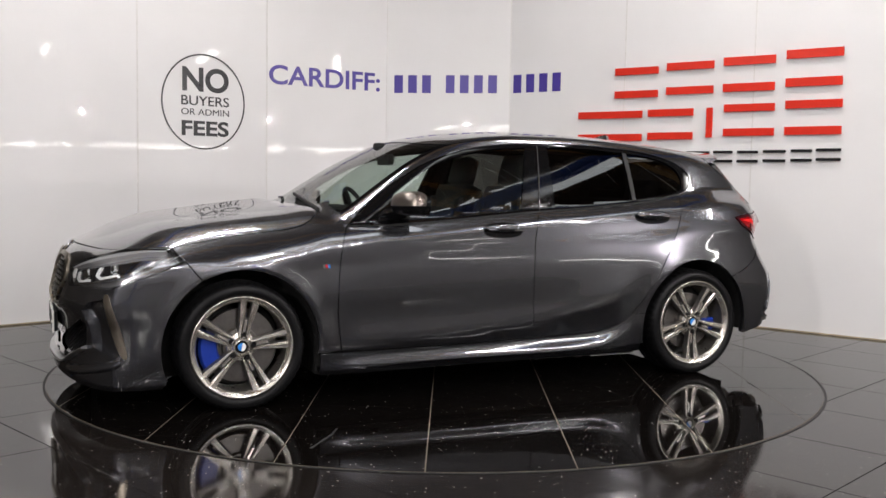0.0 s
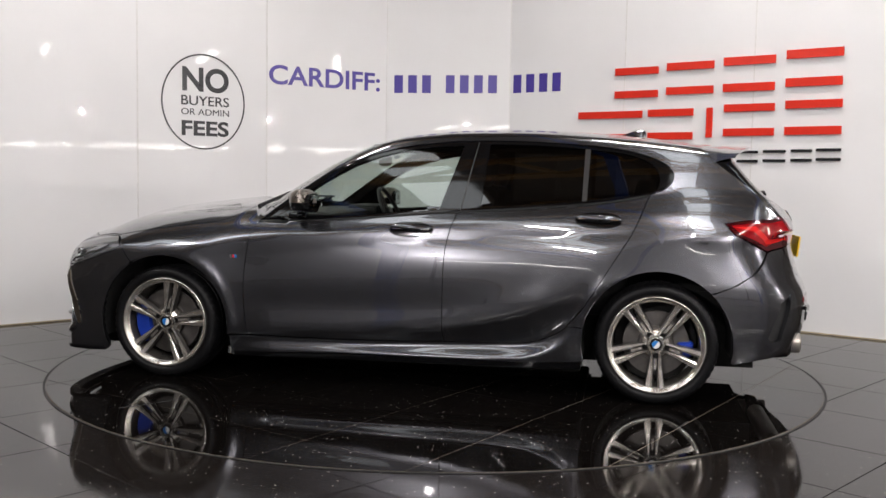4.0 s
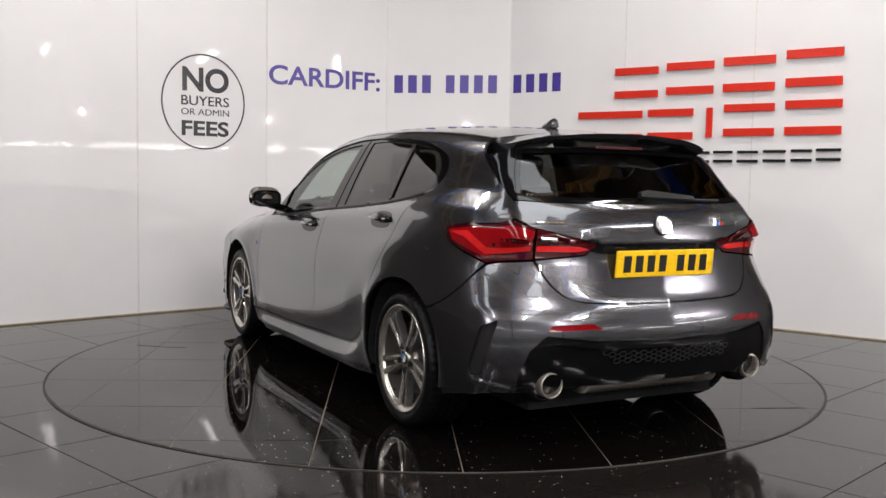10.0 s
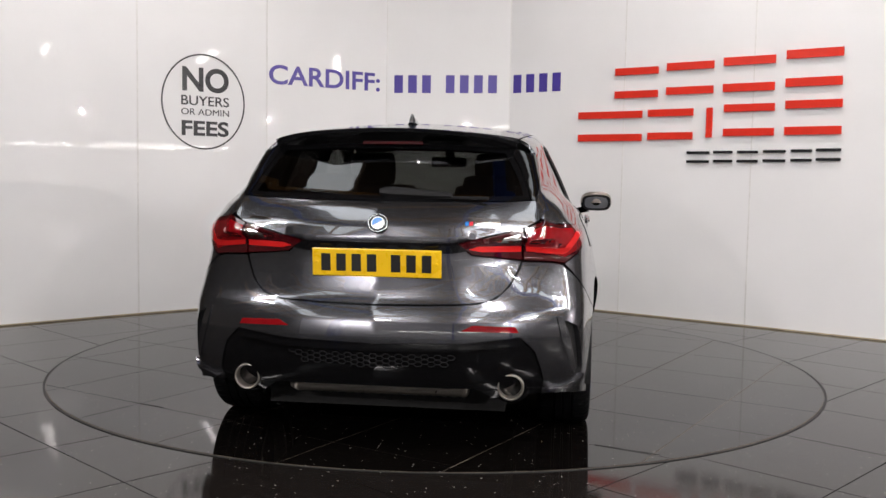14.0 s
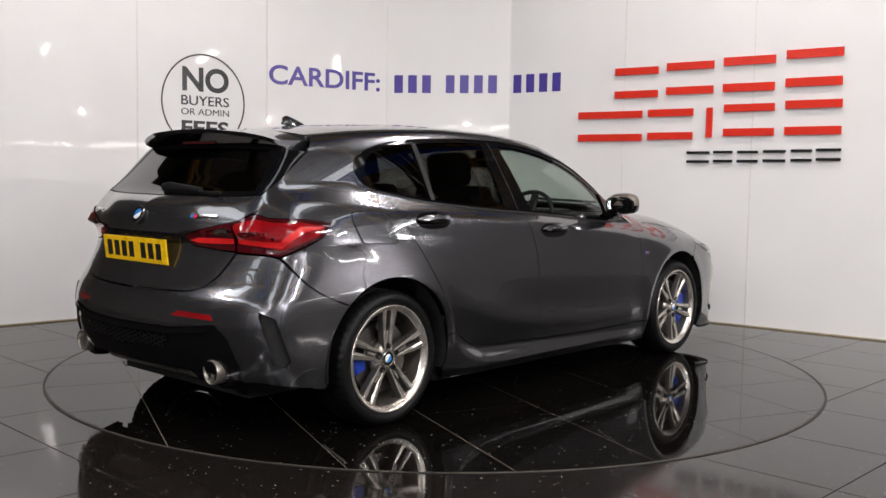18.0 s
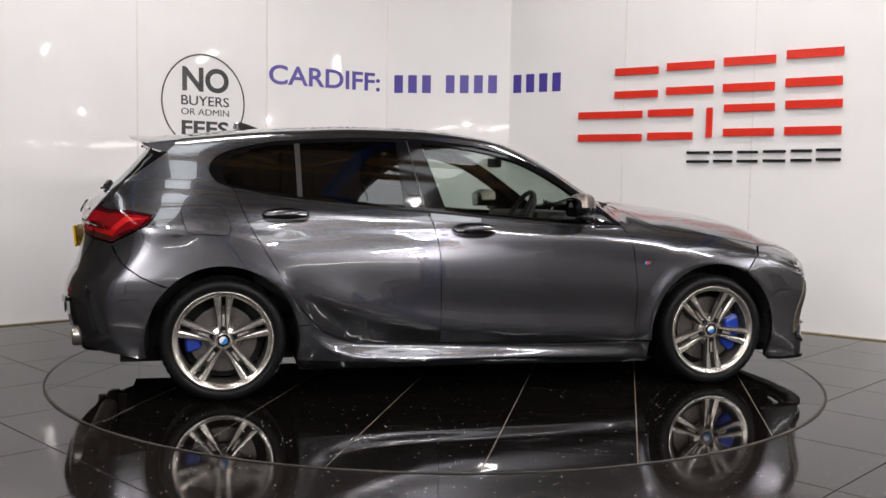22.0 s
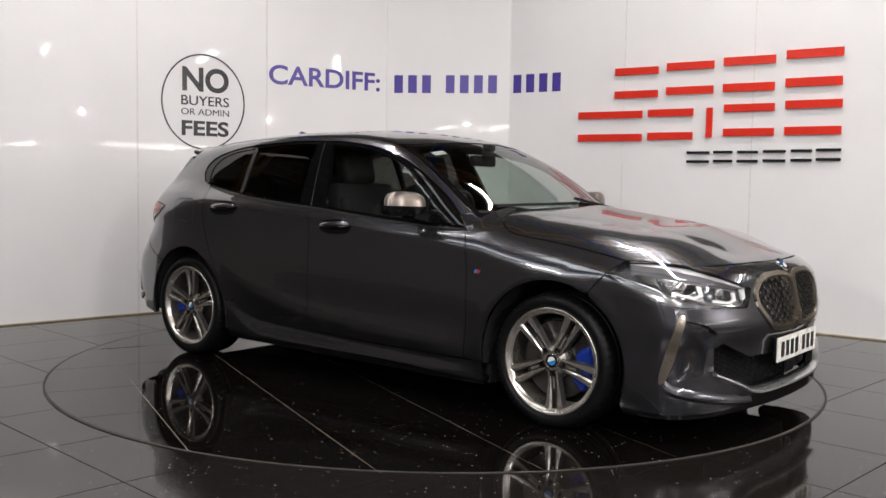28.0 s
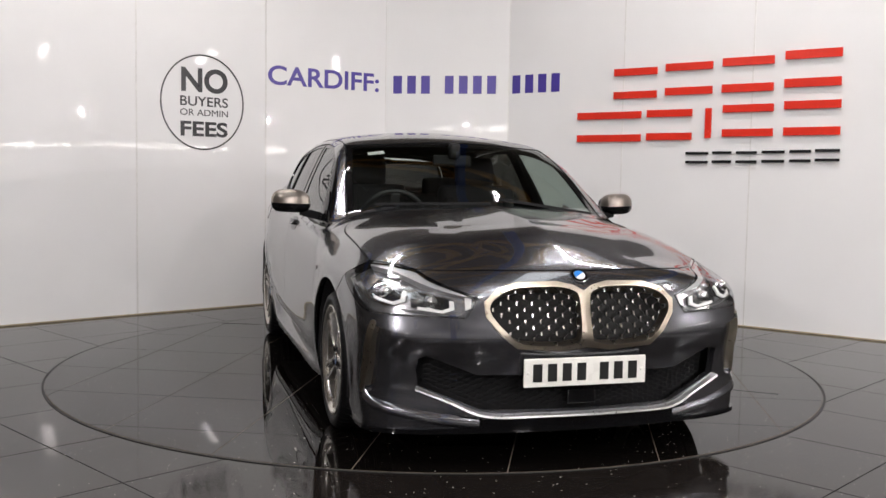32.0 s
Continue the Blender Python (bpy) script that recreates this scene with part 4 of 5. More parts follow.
panel("intake_backing", grow(intake_hole, 0.012), NOSE, MATT_BLACK, bumper, lift=-0.075, thick=0.002, grid=0.03, gap=0, scale=NS)


def ledge(name, path, heights, mat, parent, label="", flip=False, both=False):
    """A ledge swept along a line on the nose. path: (angle, z); heights: (rise, lift) of its section, from top to bottom."""
    path = np.array(smooth_line(path, 6))
    rings = []
    for rise, lift in heights:
        q = np.stack([path[:, 0], path[:, 1] + rise], 1)
        p = NOSE(q)
        rings.append(p + normals(p) * lift)
    bm = bmesh.new()
    for s in ((1, -1) if both else ((-1,) if flip else (1,))):
        vs = [[bm.verts.new((p[0], s * p[1], p[2])) for p in ring] for ring in rings]
        for a, b in zip(vs, vs[1:]):
            for k in range(len(a) - 1):
                f = (a[k], a[k + 1], b[k + 1], b[k])
                bm.faces.new(f if s > 0 else f[::-1])
        for k in (0, -1):
            bm.faces.new([v[k] for v in vs])
    bmesh.ops.remove_doubles(bm, verts=bm.verts, dist=0.0004)
    bmesh.ops.recalc_face_normals(bm, faces=bm.faces)
    ob = part(name, bm, mat, parent, label, smooth=True)
    ob.data.set_sharp_from_angle(angle=radians(28))
    return ob


LIP_PATH = wrap(1.0, ("f", 0.0, 0.222), ("f", 0.2, 0.222), ("f", 0.40, 0.226), ("f", 0.53, 0.275), ("f", 0.655, 0.325))
ledge("lower_lip", LIP_PATH, ((0.008, -0.004), (0.005, 0.020), (0.002, 0.028), (-0.006, 0.030), (-0.011, -0.002)), SILVER, bumper, "satin silver lower lip", both=True)
valance = wrap(1.0, ("f", 0.0, 0.205), ("f", 0.40, 0.205), ("f", 0.50, 0.225), ("f", 0.46, 0.172), ("f", 0.40, 0.158), ("f", 0.0, 0.160))
panel("lower_valance", mirrored(valance), NOSE, GLOSS_BLACK, bumper, lift=0.004, thick=0.02, grid=0.02, gap=0, scale=NS)
for f in (False, True):
    ledge("winglet", wrap(1.0, ("f", 0.42, 0.196), ("f", 0.58, 0.212), ("f", 0.70, 0.235), ("s", 1.93, 0.262), ("s", 1.885, 0.284)), ((0.020, -0.003), (0.008, 0.006), (-0.010, 0.012), (-0.020, 0.011), (-0.034, -0.003)), PAINT, bumper, flip=f)
split_half = wrap(1.0, ("f", 0.0, 0.178), ("f", 0.42, 0.176), ("f", 0.64, 0.166), ("s", 1.80, 0.160), ("s", 1.70, 0.160), ("s", 1.70, 0.146), ("s", 1.80, 0.142), ("f", 0.62, 0.146), ("f", 0.4, 0.154), ("f", 0.0, 0.156))
panel("splitter", mirrored(split_half), NOSE, GLOSS_BLACK, bumper, lift=0.012, thick=0.06, grid=0.02, gap=0, scale=NS)


def honeycomb(name, spots, lift, mat, parent, on, wide, tall, cell=0.034, bar=0.004):
    """A lattice of hexagon bars laid behind an opening (y, z)."""
    bm = bmesh.new()
    segs = []
    r = cell * 0.5
    for i in range(int(2 * wide / (1.5 * r)) + 1):
        y = -wide + 1.5 * r * i
        for j in range(int((tall[1] - tall[0]) / (1.1 * r)) + 2):
            z = tall[0] + 1.1 * r * (j + (0.5 if i % 2 else 0))
            v = [(y + r * math.cos(math.pi * k / 3), z + 0.64 * r * math.sin(math.pi * k / 3)) for k in range(4)]
            segs += [(v[0], v[1]), (v[1], v[2]), (v[2], v[3])]
    segs = [s for s in segs if all(inside_poly(np.array([q[0]]), np.array([q[1]]), spots)[0] for q in s)]
    if not segs:
        bm.free()
        return None
    a, b = on([s[0] for s in segs]), on([s[1] for s in segs])
    na, nb = normals(a), normals(b)
    a, b = a + na * lift, b + nb * lift
    for p, q in zip(a, b):
        rod(bm, p, q, bar)
    return part(name, bm, mat, parent)


yz = [(0.0, 0.375), (0.43, 0.380), (0.625, 0.455), (0.665, 0.435), (0.650, 0.335), (0.41, 0.244), (0.0, 0.240)]
honeycomb("intake_mesh", yz + [(-y, z) for y, z in yz[::-1] if y], -0.045, MATT_BLACK, bumper, FRONT, 0.62, (0.25, 0.44))
sensor = part("radar_sensor", box(2.118, 0, 0.285, 0.012, 0.12, 0.06, bevel=0.006), GLOSS_BLACK, bumper)

grille = thing("grille", "", "")
grille.parent = car
for k in ("label", "category"):
    grille.pop(k, None)
ko = [wrap(1.0, *[("f", y, z) for y, z in kidney_open])]
ko = [smooth_line(ko[0], 3, True)]
ko.append([(-a, z) for a, z in ko[0]])
panel("grille_frame", grow(kidney_hole, -0.001), NOSE, BRONZE, grille, holes=ko, lift=0.008, thick=0.055, grid=0.012, gap=0, label="satin bronze kidney frame")
panel("grille_backing", grow(kidney_hole, 0.01), NOSE, VOID, grille, lift=-0.06, thick=0.002, grid=0.03, gap=0)
bl = bmesh.new()
spots = []
for s in (-1, 1):
    for i in range(13):
        for j in range(8):
            y, z = 0.032 + i * 0.031, 0.475 + j * 0.046 + (0.023 if i % 2 else 0)
            if inside_poly(np.array([y]), np.array([z]), kidney_open)[0]:
                spots.append((s * y, z))
base = FRONT(spots)
nb = normals(base)
stud_bm = box(0, 0, 0, 0.014, 0.0065, 0.017, bevel=0.0012)
stud_me = bpy.data.meshes.new("grille_stud")
stud_bm.to_mesh(stud_me)
stud_bm.free()
stud_me.materials.append(STUD)
for (y, z), p, n in zip(spots, base, nb):
    c = Vector(p) + Vector(n) * -0.008
    link_mesh("grille_stud", stud_me, None, grille).matrix_basis = Matrix.Translation(c) @ Vector(n).to_track_quat("X", "Z").to_matrix().to_4x4()
    for dy, dz in ((0.031, 0.023), (-0.031, 0.023)):
        rod(bl, c - Vector(n) * 0.006, c + Vector((0, dy, dz)) - Vector(n) * 0.006, 0.003)
part("grille_lattice", bl, MATT_BLACK, grille)

for f in (False, True):
    lamp_line = LAMP_TOP + LAMP_LOW
    lens = panel("headlight", lamp_line, NOSE, CLEAR_LENS, car, lift=0.0, thick=0.006, grid=0.025, flip=f, label="clear slanted headlight")
    lens.visible_shadow = False
    panel("lamp_bowl", grow(lamp_line, 0.003), NOSE, LAMP_BOWL, lens, lift=-0.034, thick=0.002, flip=f, gap=0)
    panel("lamp_bezel", lamp_line, NOSE, GLOSS_BLACK, lens, holes=[grow(lamp_line, -0.0055)], lift=-0.002, thick=0.02, flip=f, grid=0.015)

    def spot(u, v):
        """A place in the lamp: u from its inner end to its outer end, v from its lower edge to its upper one."""
        lo = np.interp(u, [0, 0.12, 0.45, 0.72, 1], [0.640, 0.606, 0.622, 0.660, 0.715])
        hi = np.interp(u, [0, 0.12, 0.45, 0.72, 1], [0.685, 0.700, 0.755, 0.785, 0.790])
        a = np.interp(u, [0, 1], [LAMP_LOW[2][0], LAMP_TOP[0][0]])
        return (a, lo + v * (hi - lo))
    brow = [spot(u, 1.06) for u in np.linspace(0.0, 0.97, 12)] + [spot(u, 0.90) for u in np.linspace(0.97, 0.0, 12)]
    panel("lamp_brow", brow, NOSE, LAMP_BAND, lens, lift=-0.007, thick=0.03, flip=f, gap=0, grid=0.02)
    for c in (0.28, 0.62):
        w = 0.14
        guide = [spot(c - w, 0.62), spot(c - w * 1.05, 0.30), spot(c - w * 0.5, 0.10), spot(c + w * 0.75, 0.12), spot(c + w * 0.75, 0.21), spot(c - w * 0.42, 0.20), spot(c - w * 0.80, 0.34), spot(c - w * 0.76, 0.62)]
        panel("light_guide", guide, NOSE, LAMP_GUIDE, lens, lift=-0.016, thick=0.008, flip=f, gap=0, grid=0.01)
        dark = [spot(c - 0.12, 0.70), spot(c - 0.13, 0.30), spot(c - 0.07, 0.14), spot(c + 0.15, 0.15), spot(c + 0.17, 0.70)]
        panel("lamp_insert", dark, NOSE, LAMP_BLACK, lens, lift=-0.024, thick=0.008, flip=f, gap=0, grid=0.02)
        p = NOSE([spot(c + 0.02, 0.42)])[0]
        n = normals(p[None])[0]
        if f:
            p[1], n[1] = -p[1], -n[1]
        bm = bmesh.new()
        lathe(bm, [(0.001, 0.012), (0.014, 0.009), (0.021, 0.0), (0.026, 0.004), (0.028, -0.02), (0.001, -0.02)], 20, Matrix.Translation(Vector(p) - Vector(n) * 0.020) @ Vector((1, 0.15 * (1 if not f else -1), 0)).to_track_quat("Z", "Y").to_matrix().to_4x4())
        part("projector", bm, CHROME, lens, smooth=True)
    chrome = [spot(u, 0.02 if u > 0.1 else 0.1) for u in np.linspace(0.03, 0.97, 14)] + [spot(u, 0.07) for u in np.linspace(0.97, 0.03, 14)]
    panel("lamp_lower_trim", chrome, NOSE, CHROME, lens, lift=-0.012, thick=0.01, flip=f, gap=0, grid=0.02)
    tip = [spot(0.02, 0.15), spot(0.02, 0.85), spot(0.07, 0.85), spot(0.06, 0.15)]
    panel("lamp_end_trim", tip, NOSE, LAMP_GUIDE, lens, lift=-0.014, thick=0.01, flip=f, gap=0, grid=0.01)
    outer = [spot(0.80, 0.25), spot(0.80, 0.66), spot(0.95, 0.60), spot(0.93, 0.28)]
    panel("side_marker", outer, NOSE, LAMP_INNER, lens, lift=-0.02, thick=0.01, flip=f, gap=0, grid=0.01)

# rear bumper, lamps
ARCH_REAR = wrap(-1.0, *[("s", x, z) for x, z in arc(-WHEEL_X, WHEEL_Z, ARCH_R, 134, 192, 14)])
DIFF_TOP = [("f", 0.67, 0.335), ("f", 0.635, 0.455), ("f", 0.575, 0.515), ("f", 0.36, 0.490), ("f", 0.0, 0.484)]
tail_half = (wrap(-1.0, ("f", 0.0, 0.632), ("f", 0.2, 0.634), ("f", 0.40, 0.642), ("f", 0.478, 0.665), ("f", 0.528, 0.712), ("f", 0.562, 0.775), ("f", 0.577, 0.808), ("f", 0.70, 0.800), ("s", -1.872, 0.790),
                  ("s", -1.845, 0.74), ("s", -1.805, 0.69), ("s", -1.725, 0.635), ("s", -1.622, 0.590)) + ARCH_REAR
             + wrap(-1.0, ("s", -1.72, 0.232), ("s", -1.83, 0.255), ("s", -1.95, 0.275), ("f", 0.66, 0.275), *DIFF_TOP))
slot = wrap(-1.0, ("s", -1.985, 0.578), ("s", -1.940, 0.550), ("s", -1.880, 0.37), ("s", -1.897, 0.345), ("s", -1.950, 0.36), ("s", -1.995, 0.50))
rear_bumper = panel("rear_bumper", mirrored(tail_half), TAILS, PAINT, car, holes=[slot, [(-a, z) for a, z in slot]], grid=0.022, scale=NS, thick=0.025)
diff_half = wrap(-1.0, *DIFF_TOP[::-1], ("f", 0.672, 0.275), ("f", 0.47, 0.256), ("f", 0.41, 0.298), ("f", 0.0, 0.304))
diffuser = panel("diffuser", mirrored(diff_half), TAILS, GLOSS_BLACK, rear_bumper, lift=-0.008, thick=0.05, grid=0.022, gap=0.001, scale=NS)
panel("diffuser_ledge", mirrored(wrap(-1.0, ("f", 0.0, 0.478), ("f", 0.36, 0.484), ("f", 0.555, 0.506), ("f", 0.56, 0.488), ("f", 0.36, 0.462), ("f", 0.0, 0.456))), TAILS, GLOSS_BLACK, diffuser, lift=0.012, thick=0.04, gap=0, grid=0.015, scale=NS)
mesh_line = [(0.0, 0.446), (0.35, 0.446), (0.29, 0.392), (0.0, 0.388)]
honeycomb("diffuser_mesh", mesh_line + [(-y, z) for y, z in mesh_line[::-1] if y], 0.002, MATT_BLACK, diffuser, REAR, 0.36, (0.38, 0.46), 0.034, 0.004)
for f in (False, True):
    panel("vent_recess", grow(slot, 0.006), TAILS, VOID, rear_bumper, lift=-0.022, thick=0.002, flip=f, gap=0)
    panel("vent_lip", wrap(-1.0, ("s", -1.885, 0.352), ("s", -1.905, 0.338), ("s", -2.0, 0.300), ("s", -1.975, 0.285), ("s", -1.88, 0.325)), TAILS, PAINT, rear_bumper, lift=0.014, thick=0.03, flip=f, gap=0, grid=0.015)
    panel("vent_edge", wrap(-1.0, ("s", -2.000, 0.590), ("s", -1.988, 0.585), ("s", -1.942, 0.37), ("s", -1.955, 0.36), ("s", -2.005, 0.50)), TAILS, PAINT, rear_bumper, lift=0.005, thick=0.025, flip=f, gap=0, grid=0.015)
    panel("reflector", wrap(-1.0, ("f", 0.345, 0.541), ("f", 0.57, 0.533), ("f", 0.555, 0.556), ("f", 0.39, 0.563)), TAILS, TAIL_RED, rear_bumper, lift=0.003, thick=0.01, flip=f, gap=0, grid=0.02, label="red rear reflector")
    top_l = wrap(-1.0, ("s", -1.655, 0.936), ("s", -1.777, 0.955), ("s", -1.895, 0.958), ("f", 0.66, 0.975), ("f", 0.578, 0.942))
    low_l = wrap(-1.0, ("f", 0.578, 0.812), ("f", 0.70, 0.804), ("s", -1.868, 0.796), ("s", -1.70, 0.884))
    lamp = panel("tail_light", top_l + low_l, TAILS, TAIL_DARK, car, lift=0.004, thick=0.03, flip=f, grid=0.02, label="red wraparound tail light")
    panel("red_field", wrap(-1.0, ("s", -1.685, 0.925), ("s", -1.80, 0.940), ("s", -1.885, 0.94), ("f", 0.66, 0.952), ("f", 0.585, 0.928), ("f", 0.585, 0.85), ("f", 0.70, 0.835), ("s", -1.86, 0.822), ("s", -1.73, 0.885)), TAILS, TAIL_RED, lamp, lift=0.0055, thick=0.002, flip=f, gap=0, grid=0.02)
    panel("light_guide", wrap(-1.0, ("s", -1.70, 0.918), ("s", -1.80, 0.925), ("s", -1.87, 0.862), ("f", 0.685, 0.862), ("f", 0.585, 0.872), ("f", 0.585, 0.850), ("f", 0.70, 0.838), ("s", -1.86, 0.835), ("s", -1.79, 0.900)), TAILS, TAIL_LIGHT, lamp, lift=0.007, thick=0.002, flip=f, gap=0, grid=0.02)
    inner = panel("tail_light_inner", wrap(-1.0, ("f", 0.573, 0.941), ("f", 0.45, 0.909), ("f", 0.318, 0.877), ("f", 0.375, 0.834), ("f", 0.50, 0.821), ("f", 0.573, 0.814)), TAILS, TAIL_DARK, tailgate, lift=0.004, thick=0.03, flip=f, grid=0.02, label="dark red inner tail light")
    panel("light_guide", wrap(-1.0, ("f", 0.565, 0.872), ("f", 0.40, 0.868), ("f", 0.36, 0.856), ("f", 0.41, 0.846), ("f", 0.565, 0.848)), TAILS, TAIL_LIGHT, inner, lift=0.007, thick=0.002, flip=f, gap=0, grid=0.02)
    panel("reverse_lamp", wrap(-1.0, ("f", 0.560, 0.915), ("f", 0.47, 0.895), ("f", 0.47, 0.882), ("f", 0.560, 0.886)), TAILS, CHROME, inner, lift=0.007, thick=0.002, flip=f, gap=0, grid=0.02)
    # black fin between the rear window and the side frame
    s_edge = SIDE(smooth_line([(-1.62, 1.245), (-1.74, 1.155), (-1.88, 1.055)], 4))
    fin = [(float(q[1]), float(q[2])) for q in s_edge] + [(0.615, 1.056), (0.602, 1.056), (0.587, 1.10), (0.547, 1.19), (0.497, 1.277)]
    panel("window_fin", fin, REAR, GLOSS_BLACK, car, flip=f, gap=0.0, lift=0.0, thick=0.01, grid=0.02)
    bm = bmesh.new()
    m = pose(-2.058, (-1 if f else 1) * 0.542, 0.312, 0, -90, 0)
    lathe(bm, [(0.040, -0.14), (0.043, 0.0), (0.046, 0.018), (0.050, 0.022), (0.054, 0.014), (0.053, -0.02), (0.050, -0.14)], 40, m)
    tip = part("exhaust_tip", bm, RIM_GREY, rear_bumper, "round dull metal exhaust tip", smooth=True)
    bm = bmesh.new()
    lathe(bm, [(0.001, -0.10), (0.041, -0.10)], 30, m)
    part("exhaust_bore", bm, VOID, tip)
    bm = bmesh.new()
    lathe(bm, [(0.058, -0.10), (0.060, -0.035), (0.066, -0.028), (0.078, -0.045), (0.084, -0.10)], 40, m)
    part("exhaust_surround", bm, GLOSS_BLACK, rear_bumper, smooth=True)
silencer = bmesh.new()
lathe(silencer, [(0.001, -0.37), (0.04, -0.37), (0.05, -0.35)] + [(0.050 + 0.003 * (k % 2), -0.35 + 0.02 * k) for k in range(36)] + [(0.05, 0.36), (0.04, 0.37), (0.001, 0.37)], 24, pose(-2.0, 0, 0.300, 90, 0, 0))
part("silencer", silencer, RIM_GREY, car, smooth=True)

# roof spoiler
bm = bmesh.new()
rows = []
for j in range(25):
    u = -1 + 2 * j / 24
    y = 0.525 * u
    ring = []
    for v in np.linspace(0, 1, 8):
        x = -1.548 - v * (0.278 - 0.085 * abs(u) ** 3 + 0.012 * math.exp(-((abs(u) - 0.55) / 0.12) ** 2))
        z = float(roof_z(np.array(x)) - 0.052 * (y / 0.6) ** 2) + 0.004 * v + 0.014 * v ** 3 - 0.02 * abs(u) ** 6
        ring.append((x, y, z))
    low = [(x + 0.012 * (1 if k == 7 else 0), y, z - 0.016 - 0.05 * (1 - k / 7) ** 1.2) for k, (x, y, z) in enumerate(ring)]
    rows.append([bm.verts.new(q) for q in ring + low[::-1]])
for a, b in zip(rows, rows[1:]):
    for k in range(16):
        bm.faces.new((a[k], a[(k + 1) % 16], b[(k + 1) % 16], b[k]))
bm.faces.new(rows[0])
bm.faces.new(rows[-1][::-1])
bmesh.ops.recalc_face_normals(bm, faces=bm.faces)
spoiler = part("roof_spoiler", bm, PAINT, tailgate, smooth=True)
spoiler.data.set_sharp_from_angle(angle=radians(35))
part("brake_light", box(-1.765, 0, 1.288, 0.01, 0.26, 0.012), TAIL_DARK, spoiler)

# rear wiper, aerial
bm = bmesh.new()
rings = []
for k in range(13):
    u = k / 12
    y = 0.02 - 0.30 * u
    tall = 0.026 * (1 - 0.55 * u) * min(1.0, 0.45 + 4 * u)
    p = REAR([(y, 1.078 - 0.012 * u)])[0]
    rings.append([bm.verts.new((p[0] - 0.018 + dx, y, 1.080 - 0.012 * u + dz * tall)) for dx, dz in ((-0.010, 0.4), (-0.004, 1.0), (0.010, 1.0), (0.014, -1.0), (-0.004, -1.0), (-0.012, -0.3))])
for a, b in zip(rings, rings[1:]):
    for k in range(6):
        bm.faces.new((a[k], a[(k + 1) % 6], b[(k + 1) % 6], b[k]))
bm.faces.new(rings[0])
bm.faces.new(rings[-1][::-1])
bmesh.ops.recalc_face_normals(bm, faces=bm.faces)
wiper = part("rear_wiper", bm, MATT_BLACK, tailgate)
part("wiper_blade", box(-1.948, -0.26, 1.060, 0.012, 0.34, 0.012, bevel=0.003), MATT_BLACK, wiper)
bm = bmesh.new()
prof = [(-1.275, 0.0), (-1.268, 0.034), (-1.245, 0.046), (-1.20, 0.040), (-1.13, 0.022), (-1.06, 0.0)]
zb = float(roof_z(np.array(-1.17)))
for s in (-1, 1):
    ring0 = [bm.verts.new((x, s * 0.004, zb - 0.012 + (x + 1.17) * -0.12 + h)) for x, h in prof]
    ring1 = [bm.verts.new((x, s * 0.030 * (1 - abs((x + 1.175) / 0.11) ** 2) + s * 0.003, zb - 0.012 + (x + 1.17) * -0.12)) for x, h in prof]
    for k in range(len(prof) - 1):
        bm.faces.new((ring0[k], ring0[k + 1], ring1[k + 1], ring1[k]) if s > 0 else (ring0[k + 1], ring0[k], ring1[k], ring1[k + 1]))
    if s < 0:
        left = ring0
    else:
        right = ring0
right, left = (left, right)
for k in range(len(prof) - 1):
    bm.faces.new((left[k], right[k], right[k + 1], left[k + 1]))
bmesh.ops.recalc_face_normals(bm, faces=bm.faces)
part("shark_fin_aerial", bm, PAINT, car, smooth=True)

# front wipers and cowl
cowl_half = [(0.93, 0.0), (0.92, 0.25), (0.87, 0.45), (0.80, 0.62), (0.835, 0.64), (0.90, 0.50), (0.955, 0.25), (0.985, 0.0)]
panel("cowl", cowl_half + [(x, -y) for x, y in cowl_half[::-1] if y], TOPS, MATT_BLACK, car, gap=0, lift=-0.006, thick=0.01, grid=0.02)
for y0, y1 in ((-0.56, 0.02), (0.08, 0.60)):
    a = TOPS([(0.86 - 0.25 * abs(y0) ** 2, y0), (0.90 - 0.12 * abs(y1) ** 2, y1)])
    bm = bmesh.new()
    rod(bm, Vector(a[0]) + Vector((0.02, 0, 0.004)), Vector(a[1]) + Vector((0.03, 0, 0.004)), 0.014)
    wip = part("windscreen_wiper", bm, MATT_BLACK, car)

